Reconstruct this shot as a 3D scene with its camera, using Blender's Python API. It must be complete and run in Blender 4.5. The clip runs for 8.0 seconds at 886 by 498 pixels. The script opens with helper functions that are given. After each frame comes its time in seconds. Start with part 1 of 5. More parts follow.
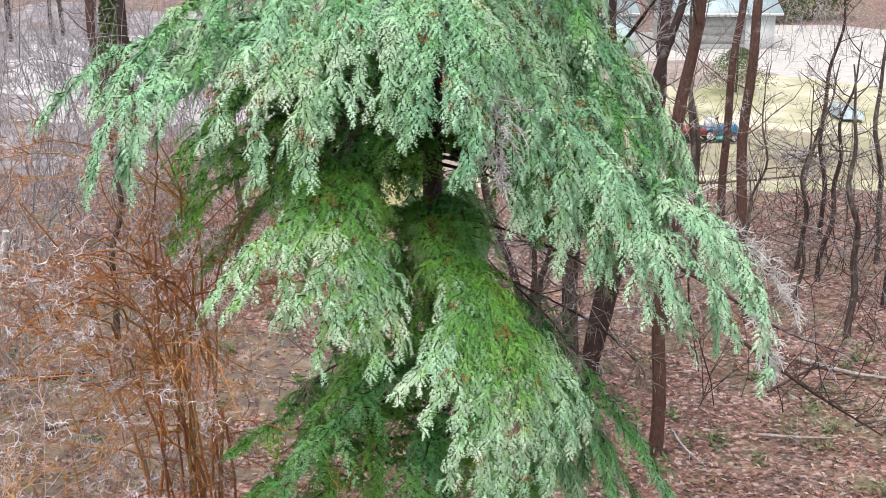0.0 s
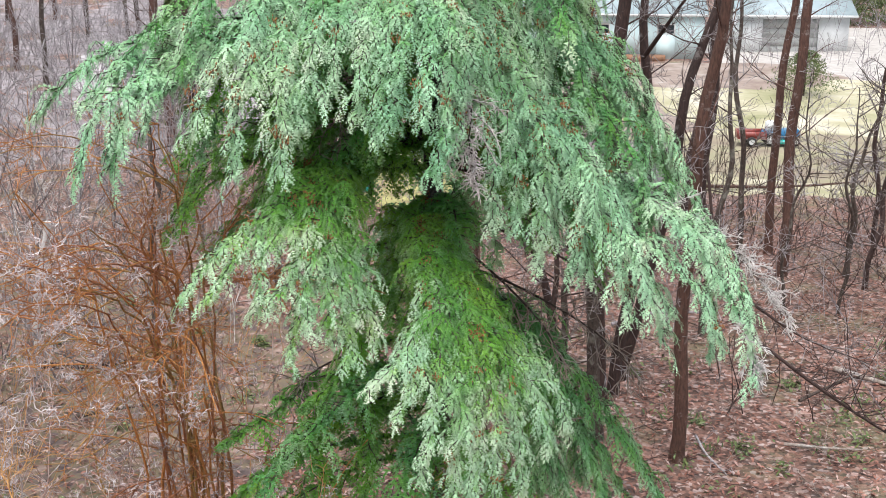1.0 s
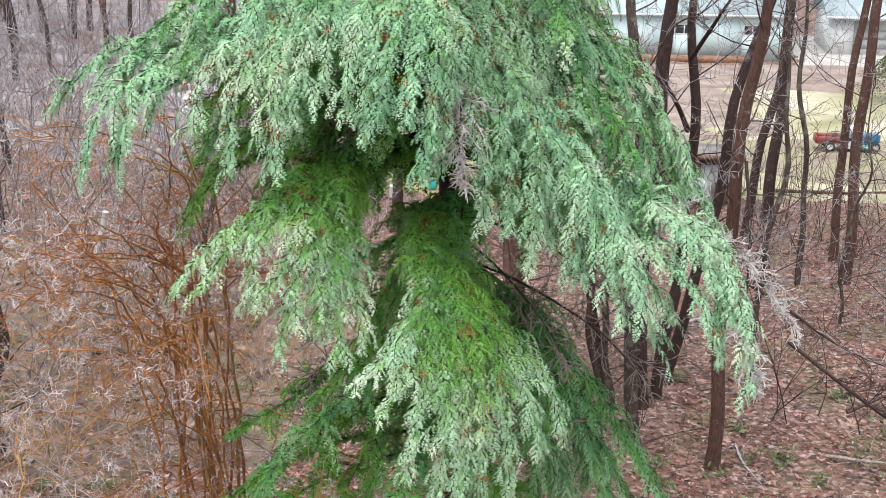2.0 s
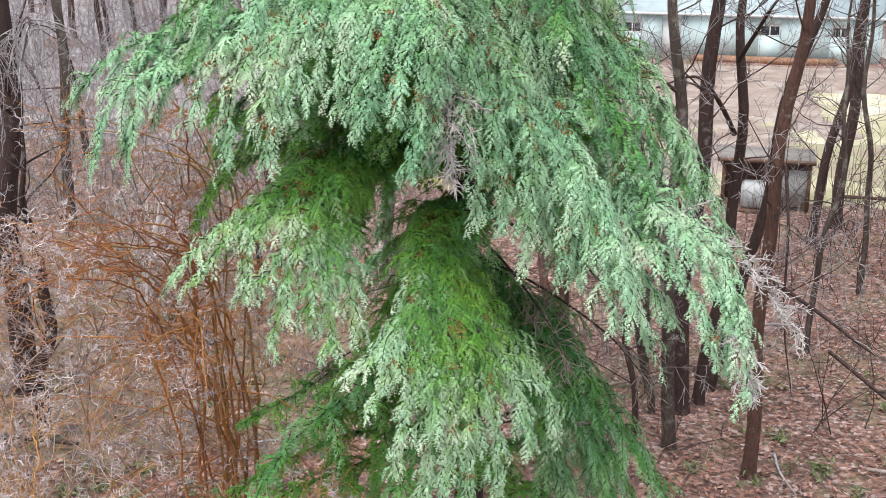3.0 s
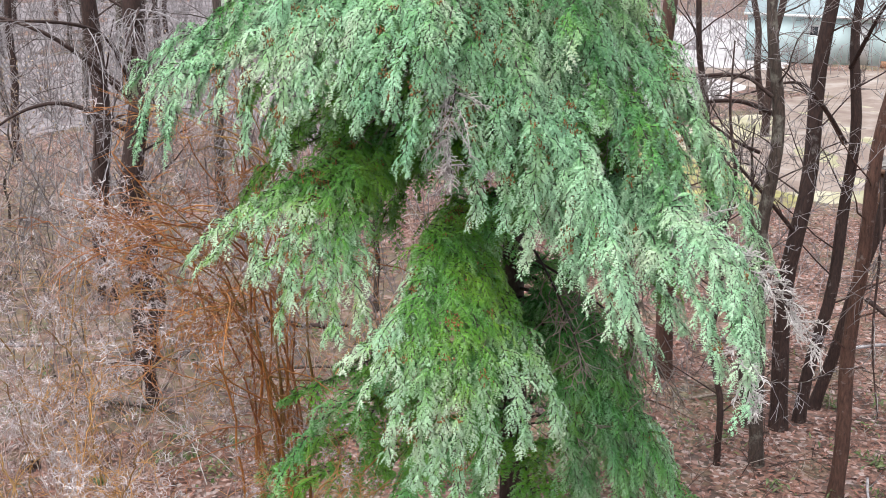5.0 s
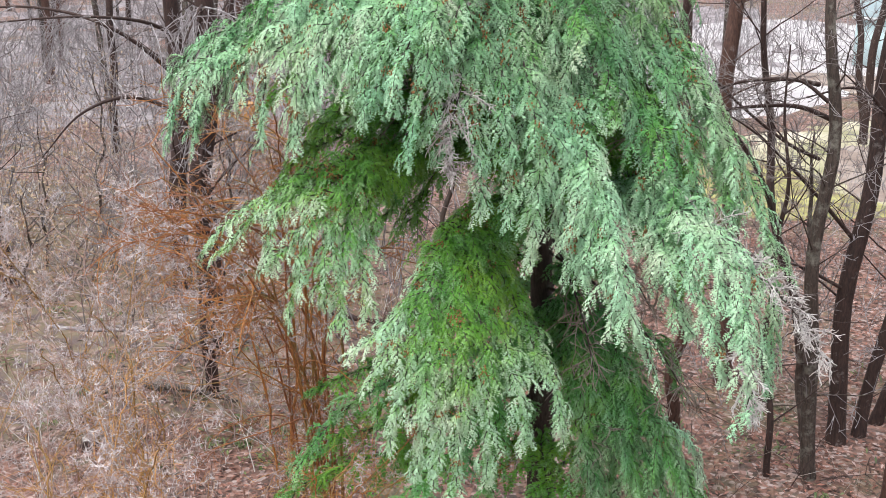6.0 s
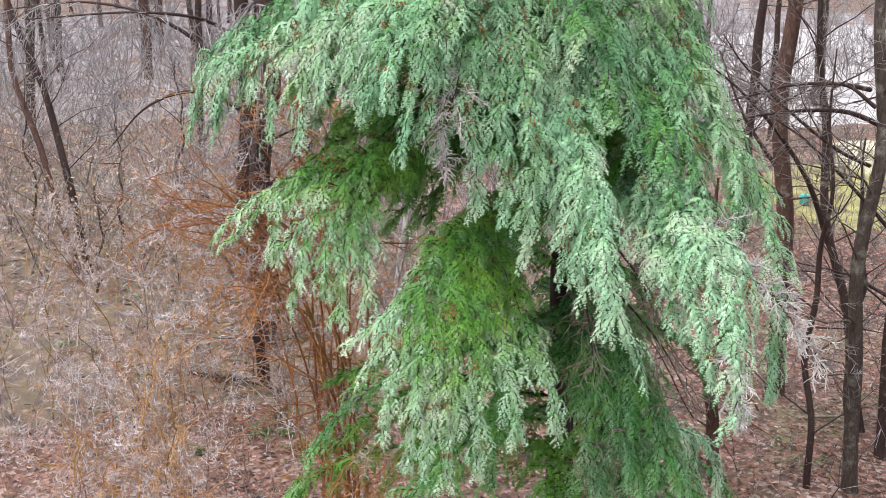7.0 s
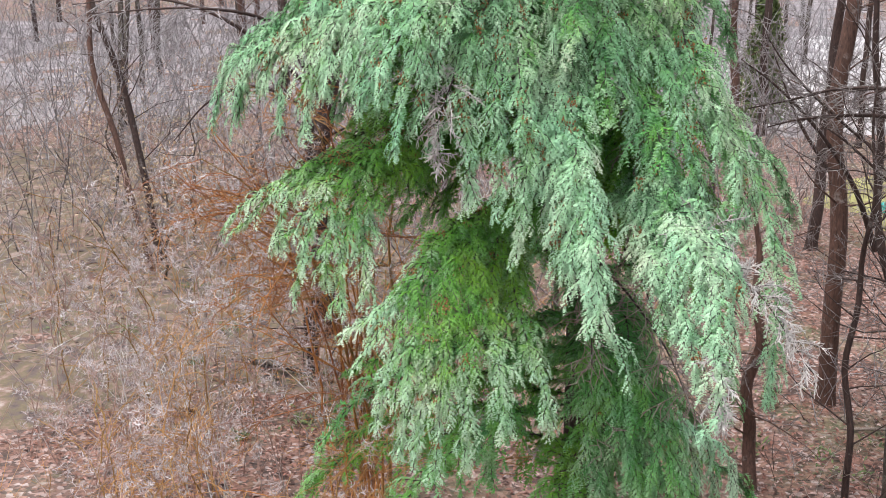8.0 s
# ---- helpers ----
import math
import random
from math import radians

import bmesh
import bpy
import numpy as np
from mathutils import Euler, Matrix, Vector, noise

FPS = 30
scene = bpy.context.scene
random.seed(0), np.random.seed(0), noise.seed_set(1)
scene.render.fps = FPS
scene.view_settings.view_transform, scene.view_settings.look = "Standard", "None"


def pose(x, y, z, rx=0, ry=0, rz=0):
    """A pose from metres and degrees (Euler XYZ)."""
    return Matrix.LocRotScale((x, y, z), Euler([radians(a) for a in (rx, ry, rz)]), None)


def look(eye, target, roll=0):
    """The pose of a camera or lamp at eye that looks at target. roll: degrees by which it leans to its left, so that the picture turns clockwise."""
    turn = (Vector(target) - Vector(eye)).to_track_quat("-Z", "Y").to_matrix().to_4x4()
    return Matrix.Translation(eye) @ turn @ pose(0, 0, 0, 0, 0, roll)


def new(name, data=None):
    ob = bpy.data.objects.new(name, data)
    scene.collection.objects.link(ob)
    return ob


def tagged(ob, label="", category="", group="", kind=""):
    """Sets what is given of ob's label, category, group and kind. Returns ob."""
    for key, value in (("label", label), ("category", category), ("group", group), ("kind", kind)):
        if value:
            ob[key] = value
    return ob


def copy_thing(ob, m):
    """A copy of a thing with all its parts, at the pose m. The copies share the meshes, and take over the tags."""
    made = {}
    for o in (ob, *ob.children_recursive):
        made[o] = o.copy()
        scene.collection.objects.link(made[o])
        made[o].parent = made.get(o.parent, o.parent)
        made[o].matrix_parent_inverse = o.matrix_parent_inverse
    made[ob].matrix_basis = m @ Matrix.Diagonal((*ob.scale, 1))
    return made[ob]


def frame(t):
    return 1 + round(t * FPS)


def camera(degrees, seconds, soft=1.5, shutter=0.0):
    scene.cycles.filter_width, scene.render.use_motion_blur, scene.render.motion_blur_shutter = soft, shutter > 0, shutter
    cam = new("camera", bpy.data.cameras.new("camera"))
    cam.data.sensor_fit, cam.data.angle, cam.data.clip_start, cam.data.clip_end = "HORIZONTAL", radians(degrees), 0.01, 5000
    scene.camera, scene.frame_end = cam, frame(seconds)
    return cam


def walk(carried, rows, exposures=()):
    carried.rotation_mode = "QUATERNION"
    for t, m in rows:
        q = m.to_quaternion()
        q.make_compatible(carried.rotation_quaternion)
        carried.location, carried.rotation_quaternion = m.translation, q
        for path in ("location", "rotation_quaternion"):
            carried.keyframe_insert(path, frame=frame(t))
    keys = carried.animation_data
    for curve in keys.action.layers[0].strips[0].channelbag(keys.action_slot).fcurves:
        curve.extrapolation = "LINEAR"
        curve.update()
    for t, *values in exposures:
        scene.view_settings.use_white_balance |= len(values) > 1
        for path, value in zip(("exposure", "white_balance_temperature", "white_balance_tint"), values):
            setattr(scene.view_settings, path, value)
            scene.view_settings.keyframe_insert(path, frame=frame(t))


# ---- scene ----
import itertools

cam = camera(41.3, 8.0, soft=0.9, shutter=0.0)
U = 1.3                      # metres per plan unit
METRES, EYE, TILT, LEAN, TURN = 5.2 * U, 6.25 * U, -17.0, 0.0, 0.0
ROWS = [
    (0.0, 0.0, 0.0, 0.0, 0.0, 0.0, 0.0),
    (0.5, 0.0603, -0.0015, 0.0002, 1.79, -0.0, -0.55),
    (1.0, 0.1209, -0.0015, 0.0012, 3.8, -0.07, -1.2),
    (1.5, 0.1817, 0.0014, 0.0026, 6.06, -0.17, -1.92),
    (3.0, 0.359, 0.0203, 0.011, 12.81, -0.64, -4.04),
    (3.5, 0.4157, 0.0299, 0.0147, 15.08, -0.82, -4.74),
    (4.0, 0.4733, 0.041, 0.0176, 17.47, -1.02, -5.45),
    (4.5, 0.5303, 0.0537, 0.0224, 19.89, -1.32, -6.16),
    (6.0, 0.7128, 0.1109, 0.0393, 28.0, -2.3, -8.38),
    (6.5, 0.7744, 0.1347, 0.0465, 30.64, -2.69, -9.09),
    (7.0, 0.8358, 0.1614, 0.0527, 33.17, -3.04, -9.78),
    (7.5, 0.8981, 0.1907, 0.0608, 35.8, -3.47, -10.46),
    (8.0, 0.9594, 0.2223, 0.071, 38.42, -3.97, -11.12),
]
walk(cam, [(t, pose(0, 0, EYE, TILT, LEAN, TURN) @ pose(METRES * x, METRES * y, METRES * z, 90 + pitch, roll, yaw)) for t, x, y, z, yaw, pitch, roll in ROWS],
     exposures=[(0.0, 1.22, 6400, 9), (8.0, 1.26, 6400, 9)])

# ---- world and sun: a bright overcast winter day ----
world = bpy.data.worlds.new("overcast_sky")
scene.world = world
world.use_nodes = True
wn, wl = world.node_tree.nodes, world.node_tree.links
sky = wn.new("ShaderNodeTexSky")
sky.sky_type, sky.sun_disc, sky.sun_elevation, sky.sun_rotation = "NISHITA", False, radians(70), radians(200)
sky.air_density, sky.dust_density = 1.0, 4.0
grey = wn.new("ShaderNodeHueSaturation")
grey.inputs["Saturation"].default_value = 0.35
wl.new(sky.outputs["Color"], grey.inputs["Color"])
wl.new(grey.outputs["Color"], wn["Background"].inputs["Color"])
wn["Background"].inputs["Strength"].default_value = 0.085
sun = new("sun", bpy.data.lights.new("sun", "SUN"))
sun.data.energy, sun.data.angle, sun.data.color = 1.5, radians(60), (1.0, 0.98, 0.95)
sun.matrix_world = look((-4, -3, 40), (0, 9, 3))


# ---- materials ----
def material(name, rough=0.8):
    m = bpy.data.materials.new(name)
    m.use_nodes = True
    b = m.node_tree.nodes["Principled BSDF"]
    b.inputs["Roughness"].default_value = rough
    return m, m.node_tree.nodes, m.node_tree.links, b


def coords(n, l, scale=(1, 1, 1)):
    c, mp = n.new("ShaderNodeTexCoord"), n.new("ShaderNodeMapping")
    mp.inputs["Scale"].default_value = scale
    l.new(c.outputs["Object"], mp.inputs["Vector"])
    return mp.outputs["Vector"]


def noise_tex(n, l, vec, scale, detail=4.0, rough=0.55):
    t = n.new("ShaderNodeTexNoise")
    t.inputs["Scale"].default_value, t.inputs["Detail"].default_value, t.inputs["Roughness"].default_value = scale, detail, rough
    if vec is not None:
        l.new(vec, t.inputs["Vector"])
    return t.outputs["Fac"]


def ramp(n, l, fac, stops):
    r = n.new("ShaderNodeValToRGB")
    while len(r.color_ramp.elements) < len(stops):
        r.color_ramp.elements.new(0.5)
    for e, (p, c) in zip(r.color_ramp.elements, stops):
        e.position, e.color = p, (*c, 1)
    l.new(fac, r.inputs["Fac"])
    return r.outputs["Color"]


def mix(n, l, fac, a, b, mode="MIX"):
    m = n.new("ShaderNodeMix")
    m.data_type, m.blend_type = "RGBA", mode
    for sock, v in ((m.inputs["Factor"], fac), (m.inputs["A"], a), (m.inputs["B"], b)):
        if isinstance(v, (int, float)):
            sock.default_value = v
        elif isinstance(v, tuple):
            sock.default_value = (*v, 1)
        else:
            l.new(v, sock)
    return m.outputs["Result"]


def bump(n, l, b, height, strength, distance=0.01):
    bp = n.new("ShaderNodeBump")
    bp.inputs["Strength"].default_value, bp.inputs["Distance"].default_value = strength, distance
    l.new(height, bp.inputs["Height"])
    l.new(bp.outputs["Normal"], b.inputs["Normal"])


def bark_material(name, dark, light, lichen, lichen_amount, rough=0.75, stain=0.6):
    m, n, l, b = material(name, rough)
    v = coords(n, l, (1, 1, 0.22))
    f = noise_tex(n, l, v, 38, 6, 0.65)
    big = noise_tex(n, l, coords(n, l), 1.7, 3)
    c = ramp(n, l, f, [(0.3, dark), (0.7, light)])
    spot = ramp(n, l, noise_tex(n, l, coords(n, l), 4.5, 5, 0.7), [(0.62 - lichen_amount, (0, 0, 0)), (0.72 - lichen_amount * 0.5, (1, 1, 1))])
    c = mix(n, l, spot, c, lichen)
    c = mix(n, l, stain, c, ramp(n, l, big, [(0.3, (0.45, 0.42, 0.42)), (0.75, (1.0, 1.0, 1.0))]), "MULTIPLY")
    l.new(c, b.inputs["Base Color"])
    bump(n, l, b, f, 0.9, 0.02)
    return m


BARK_DARK = bark_material("wet_dark_bark", (0.022, 0.013, 0.012), (0.095, 0.052, 0.043), (0.26, 0.23, 0.22), 0.03)
BARK_RED = bark_material("wet_red_brown_bark", (0.045, 0.022, 0.016), (0.19, 0.095, 0.07), (0.30, 0.25, 0.23), 0.045)
BARK_GREY = bark_material("grey_lichen_bark", (0.028, 0.02, 0.017), (0.135, 0.098, 0.08), (0.27, 0.26, 0.22), 0.1)
BARK_HEMLOCK = bark_material("hemlock_bark", (0.028, 0.02, 0.018), (0.11, 0.08, 0.07), (0.13, 0.15, 0.11), 0.06)
BARK_ORANGE = bark_material("orange_stem_bark", (0.3, 0.105, 0.025), (0.66, 0.28, 0.075), (0.42, 0.29, 0.18), 0.03, 0.55, 0.15)
TWIG_PALE = bark_material("pale_frosted_twig", (0.6, 0.55, 0.53), (0.84, 0.81, 0.8), (0.88, 0.88, 0.87), 0.1)
TWIG_GREY = bark_material("mauve_grey_twig", (0.2, 0.18, 0.19), (0.48, 0.44, 0.46), (0.64, 0.62, 0.64), 0.12)
TWIG_DARK = bark_material("dark_bare_twig", (0.11, 0.09, 0.09), (0.31, 0.26, 0.255), (0.5, 0.48, 0.48), 0.12)
TWIG_GOLD = bark_material("golden_twig", (0.4, 0.18, 0.055), (0.68, 0.38, 0.14), (0.55, 0.46, 0.4), 0.08, 0.6, 0.2)

BARK_OLIVE = bark_material("olive_stem_bark", (0.2, 0.1, 0.03), (0.5, 0.3, 0.1), (0.46, 0.38, 0.28), 0.05, 0.6, 0.2)
TWIG_MAUVE = bark_material("pinkish_twig", (0.34, 0.19, 0.155), (0.6, 0.4, 0.34), (0.6, 0.54, 0.53), 0.16, 0.7)


def needle_material(name, greens, pales):
    m, n, l, b = material(name, 0.5)
    at = n.new("ShaderNodeAttribute")
    at.attribute_name = "frost"
    isl = n.new("ShaderNodeNewGeometry").outputs["Random Per Island"]
    v = coords(n, l)
    green = ramp(n, l, noise_tex(n, l, v, 2.6, 4), list(zip((0.3, 0.5, 0.7), greens)))
    pale = ramp(n, l, noise_tex(n, l, v, 1.7, 5), list(zip((0.3, 0.5, 0.7), pales)))
    c = mix(n, l, at.outputs["Fac"], green, pale)
    c = mix(n, l, 1.0, c, ramp(n, l, isl, [(0.0, (0.88, 0.89, 0.88)), (1.0, (1.06, 1.05, 1.05))]), "MULTIPLY")
    l.new(c, b.inputs["Base Color"])
    tr = n.new("ShaderNodeBsdfTranslucent")
    l.new(c, tr.inputs["Color"])
    ms = n.new("ShaderNodeMixShader")
    ms.inputs["Fac"].default_value = 0.12
    l.new(b.outputs["BSDF"], ms.inputs[1])
    l.new(tr.outputs["BSDF"], ms.inputs[2])
    l.new(ms.outputs["Shader"], n["Material Output"].inputs["Surface"])
    return m


def speckled(name, stops, scale=6.0, rough=0.8, island=False, bump_by=0.0):
    m, n, l, b = material(name, rough)
    f = n.new("ShaderNodeNewGeometry").outputs["Random Per Island"] if island else noise_tex(n, l, coords(n, l), scale, 6, 0.65)
    c = ramp(n, l, f, stops)
    if island:
        c = mix(n, l, 0.5, c, ramp(n, l, noise_tex(n, l, coords(n, l), 30, 3), [(0.3, (0.5, 0.5, 0.5)), (0.7, (1.1, 1.1, 1.1))]), "MULTIPLY")
    l.new(c, b.inputs["Base Color"])
    if bump_by:
        bump(n, l, b, noise_tex(n, l, coords(n, l), scale * 4, 5), bump_by, 0.02)
    return m


NEEDLES = needle_material("hemlock_needles", ((0.045, 0.23, 0.045), (0.085, 0.33, 0.045), (0.17, 0.43, 0.045)), ((0.37, 0.71, 0.45), (0.55, 0.84, 0.57), (0.85, 0.95, 0.74)))
NEEDLES_FRESH = needle_material("hemlock_needles_little_frosted", ((0.06, 0.25, 0.016), (0.12, 0.36, 0.016), (0.22, 0.45, 0.02)), ((0.38, 0.67, 0.43), (0.56, 0.8, 0.55), (0.85, 0.94, 0.75)))
CONE = speckled("russet_cones", [(0.0, (0.22, 0.09, 0.03)), (1.0, (0.44, 0.21, 0.08))], island=True)
SEED = speckled("frosted_seed_heads", [(0.0, (0.44, 0.36, 0.36)), (0.5, (0.58, 0.51, 0.52)), (1.0, (0.72, 0.68, 0.7))], island=True, rough=0.9)
LEAF_DRY = speckled("dead_leaves", [(0.0, (0.045, 0.02, 0.016)), (0.35, (0.19, 0.075, 0.052)), (0.7, (0.35, 0.155, 0.115)), (1.0, (0.52, 0.4, 0.37))], island=True, rough=0.6)
LEAF_GREEN = speckled("evergreen_groundcover", [(0.0, (0.06, 0.1, 0.03)), (1.0, (0.18, 0.22, 0.075))], island=True, rough=0.5)
LEAF_TAN = speckled("clinging_tan_leaves", [(0.0, (0.36, 0.25, 0.15)), (1.0, (0.6, 0.46, 0.32))], island=True)
LEAF_FROST = speckled("rimed_leaves", [(0.0, (0.07, 0.05, 0.048)), (0.5, (0.21, 0.13, 0.11)), (1.0, (0.4, 0.31, 0.29))], island=True, rough=0.8)
BRANCH_WOOD = bark_material("bleached_deadwood", (0.2, 0.15, 0.12), (0.5, 0.42, 0.37), (0.55, 0.53, 0.5), 0.1)


def ground_material():
    m, n, l, b = material("leaf_litter", 0.75)
    v = coords(n, l)
    vo = n.new("ShaderNodeTexVoronoi")
    vo.inputs["Scale"].default_value = 14.0
    vo.inputs["Randomness"].default_value = 1.0
    l.new(v, vo.inputs["Vector"])
    sep = n.new("ShaderNodeSeparateColor")
    l.new(vo.outputs["Color"], sep.inputs["Color"])
    leaf = ramp(n, l, sep.outputs["Red"], [(0.0, (0.03, 0.018, 0.015)), (0.4, (0.17, 0.082, 0.06)), (0.75, (0.31, 0.155, 0.115)), (1.0, (0.5, 0.42, 0.41))])
    soil = ramp(n, l, noise_tex(n, l, v, 0.7, 8, 0.7), [(0.3, (0.06, 0.045, 0.04)), (0.5, (0.15, 0.105, 0.09)), (0.7, (0.28, 0.235, 0.22))])
    c = mix(n, l, 0.36, leaf, soil)
    c = mix(n, l, 0.8, c, ramp(n, l, noise_tex(n, l, v, 1.3, 5, 0.6), [(0.34, (0.62, 0.59, 0.58)), (0.66, (1.4, 1.33, 1.3))]), "MULTIPLY")
    moss = ramp(n, l, noise_tex(n, l, v, 0.42, 7, 0.7), [(0.5, (0, 0, 0)), (0.66, (1, 1, 1))])
    c = mix(n, l, mix(n, l, 1.0, moss, (0.6, 0.6, 0.6), "MULTIPLY"), c, (0.13, 0.15, 0.07))
    l.new(c, b.inputs["Base Color"])
    bump(n, l, b, vo.outputs["Distance"], 0.7, 0.04)
    return m


GROUND = ground_material()
LAWN = speckled("winter_lawn", [(0.34, (0.25, 0.25, 0.13)), (0.5, (0.40, 0.37, 0.25)), (0.66, (0.58, 0.54, 0.44))], 0.3, 0.95, bump_by=0.5)
THIN_GRASS = speckled("thin_winter_grass", [(0.32, (0.2, 0.155, 0.12)), (0.48, (0.29, 0.25, 0.18)), (0.6, (0.28, 0.27, 0.16)), (0.72, (0.4, 0.35, 0.29))], 0.7, 0.95, bump_by=0.5)
DIRT = speckled("bare_tan_dirt", [(0.3, (0.19, 0.135, 0.115)), (0.5, (0.28, 0.22, 0.19)), (0.7, (0.4, 0.35, 0.32))], 0.8, 0.95, bump_by=0.5)
GRAVEL = speckled("pale_gravel", [(0.3, (0.36, 0.33, 0.31)), (0.7, (0.54, 0.51, 0.49))], 2.5, 0.9, bump_by=0.5)
# frosted litter whose pale mauve-grey also paints in the haze of distance
HAZY_FLOOR = speckled("frosted_floor", [(0.3, (0.15, 0.125, 0.13)), (0.5, (0.26, 0.225, 0.235)), (0.7, (0.4, 0.37, 0.385))], 0.9, 0.9, bump_by=0.6)
MOSSY = speckled("frosted_mossy_litter", [(0.28, (0.03, 0.023, 0.023)), (0.42, (0.125, 0.09, 0.085)), (0.51, (0.15, 0.12, 0.07)), (0.58, (0.22, 0.145, 0.115)), (0.72, (0.4, 0.33, 0.3))], 2.6, 0.85, bump_by=0.7)
# yard ground made paler than its own grey, as haze put into the colour
HAZY_YARD = speckled("hazy_grey_yard_ground", [(0.3, (0.36, 0.335, 0.345)), (0.5, (0.48, 0.455, 0.465)), (0.7, (0.6, 0.58, 0.59))], 0.6, 0.9, bump_by=0.5)
GRASSY = speckled("mossy_grass", [(0.38, (0.19, 0.14, 0.1)), (0.5, (0.27, 0.25, 0.1)), (0.65, (0.39, 0.37, 0.15))], 1.6, 0.9, bump_by=0.6)
SIDING = speckled("pale_blue_siding", [(0.3, (0.55, 0.71, 0.73)), (0.7, (0.66, 0.8, 0.81))], 1.5, 0.5)
ROOFING = speckled("pale_grey_roofing", [(0.3, (0.29, 0.36, 0.39)), (0.7, (0.38, 0.46, 0.49))], 2.0, 0.5)
WHITE = speckled("weathered_white_paint", [(0.3, (0.62, 0.64, 0.64)), (0.7, (0.8, 0.81, 0.82))], 3.0, 0.5)
GREY_PANEL = speckled("weathered_grey_panel", [(0.3, (0.30, 0.31, 0.30)), (0.7, (0.42, 0.43, 0.42))], 4.0, 0.7)
BROWN_WOOD = speckled("dark_brown_timber", [(0.3, (0.09, 0.05, 0.035)), (0.7, (0.2, 0.115, 0.08))], 5.0, 0.8)
ORANGE_WOOD = speckled("fresh_cut_orange_wood", [(0.3, (0.5, 0.24, 0.08)), (0.7, (0.66, 0.38, 0.15))], 5.0, 0.8)
GLASS_DARK = speckled("dark_window_glass", [(0.3, (0.03, 0.04, 0.05)), (0.7, (0.06, 0.07, 0.08))], 1.0, 0.1)
RED_PAINT = speckled("faded_red_paint", [(0.3, (0.2, 0.035, 0.03)), (0.7, (0.3, 0.07, 0.06))], 4.0, 0.4)
BLUE_PAINT = speckled("blue_paint", [(0.3, (0.03, 0.13, 0.3)), (0.7, (0.06, 0.24, 0.42))], 4.0, 0.35)
TEAL_PAINT = speckled("teal_plastic", [(0.3, (0.03, 0.42, 0.4)), (0.7, (0.06, 0.55, 0.5))], 4.0, 0.4)
RUBBER = speckled("black_rubber", [(0.3, (0.015, 0.015, 0.016)), (0.7, (0.035, 0.035, 0.035))], 9.0, 0.8)


# ---- mesh building ----
class Geo:
    """Collects vertices, faces and one number a vertex."""

    def __init__(self):
        self.v, self.f, self.a, self.n, self.count = [], [], [], [], 0

    def add(self, verts, faces, value=0.0):
        verts, faces = np.asarray(verts, float).reshape(-1, 3), np.asarray(faces, int)
        self.v.append(verts)
        self.f.append(faces + self.count)
        self.a.append(np.broadcast_to(np.asarray(value, float), (len(verts),)))
        self.count += len(verts)

    def mesh(self, name, mat, smooth=False, attribute=None):
        me = bpy.data.meshes.new(name)
        v = np.concatenate(self.v)
        sizes = np.concatenate([np.full(len(f), f.shape[1]) for f in self.f])
        loops = np.concatenate([f.ravel() for f in self.f])
        me.vertices.add(len(v))
        me.vertices.foreach_set("co", v.ravel())
        me.loops.add(len(loops))
        me.loops.foreach_set("vertex_index", loops.astype(np.int32))
        me.polygons.add(len(sizes))
        me.polygons.foreach_set("loop_start", np.concatenate([[0], np.cumsum(sizes)[:-1]]).astype(np.int32))
        me.update(calc_edges=True)
        if smooth:
            me.polygons.foreach_set("use_smooth", np.ones(len(sizes), bool))
        if attribute:
            at = me.attributes.new(attribute, "FLOAT", "POINT")
            at.data.foreach_set("value", np.concatenate(self.a).astype(np.float32))
        if self.n:
            me.polygons.foreach_set("use_smooth", np.ones(len(sizes), bool))
            me.normals_split_custom_set_from_vertices(np.concatenate(self.n))
        me.materials.append(mat)
        return me


def part(name, geo, mat, parent=None, label="", smooth=False, attribute=None, kind=""):
    ob = new(name, geo.mesh(name, mat, smooth, attribute) if isinstance(geo, Geo) else geo)
    ob.parent = parent
    return tagged(ob, label=label, kind=kind)


def thing(name, label, category, at=(0, 0, 0), group="", kind=""):
    ob = new(name)
    ob.location = at
    ob.empty_display_size = 0.2
    return tagged(ob, label, category, group, kind)


def unit(a):
    return a / np.maximum(np.linalg.norm(a, axis=-1, keepdims=True), 1e-9)


def tube(geo, pts, radii, sides=5, value=0.0):
    """A tapered tube along a line of points."""
    pts, radii = np.asarray(pts, float), np.asarray(radii, float)
    tan = unit(np.gradient(pts, axis=0))
    ref = np.array([0.31, 0.95, 0.05]) if abs(tan[0][2]) > 0.7 else np.array([0.05, 0.1, 1.0])
    side = unit(np.cross(tan, ref))
    up = np.cross(side, tan)
    ang = np.arange(sides) * 2 * math.pi / sides
    ring = side[:, None] * np.cos(ang)[None, :, None] + up[:, None] * np.sin(ang)[None, :, None]
    v = pts[:, None] + ring * radii[:, None, None]
    i, j = np.meshgrid(np.arange(len(pts) - 1), np.arange(sides), indexing="ij")
    k = (j + 1) % sides
    f = np.stack([i * sides + j, i * sides + k, (i + 1) * sides + k, (i + 1) * sides + j], -1).reshape(-1, 4)
    geo.add(v, f, value)
    if sides == 3:
        return
    geo.add(np.concatenate([v[0], v[-1]]), np.array([[0, a + 1, a] for a in range(1, sides - 1)] + [[sides, sides + a, sides + a + 1] for a in range(1, sides - 1)]), value)


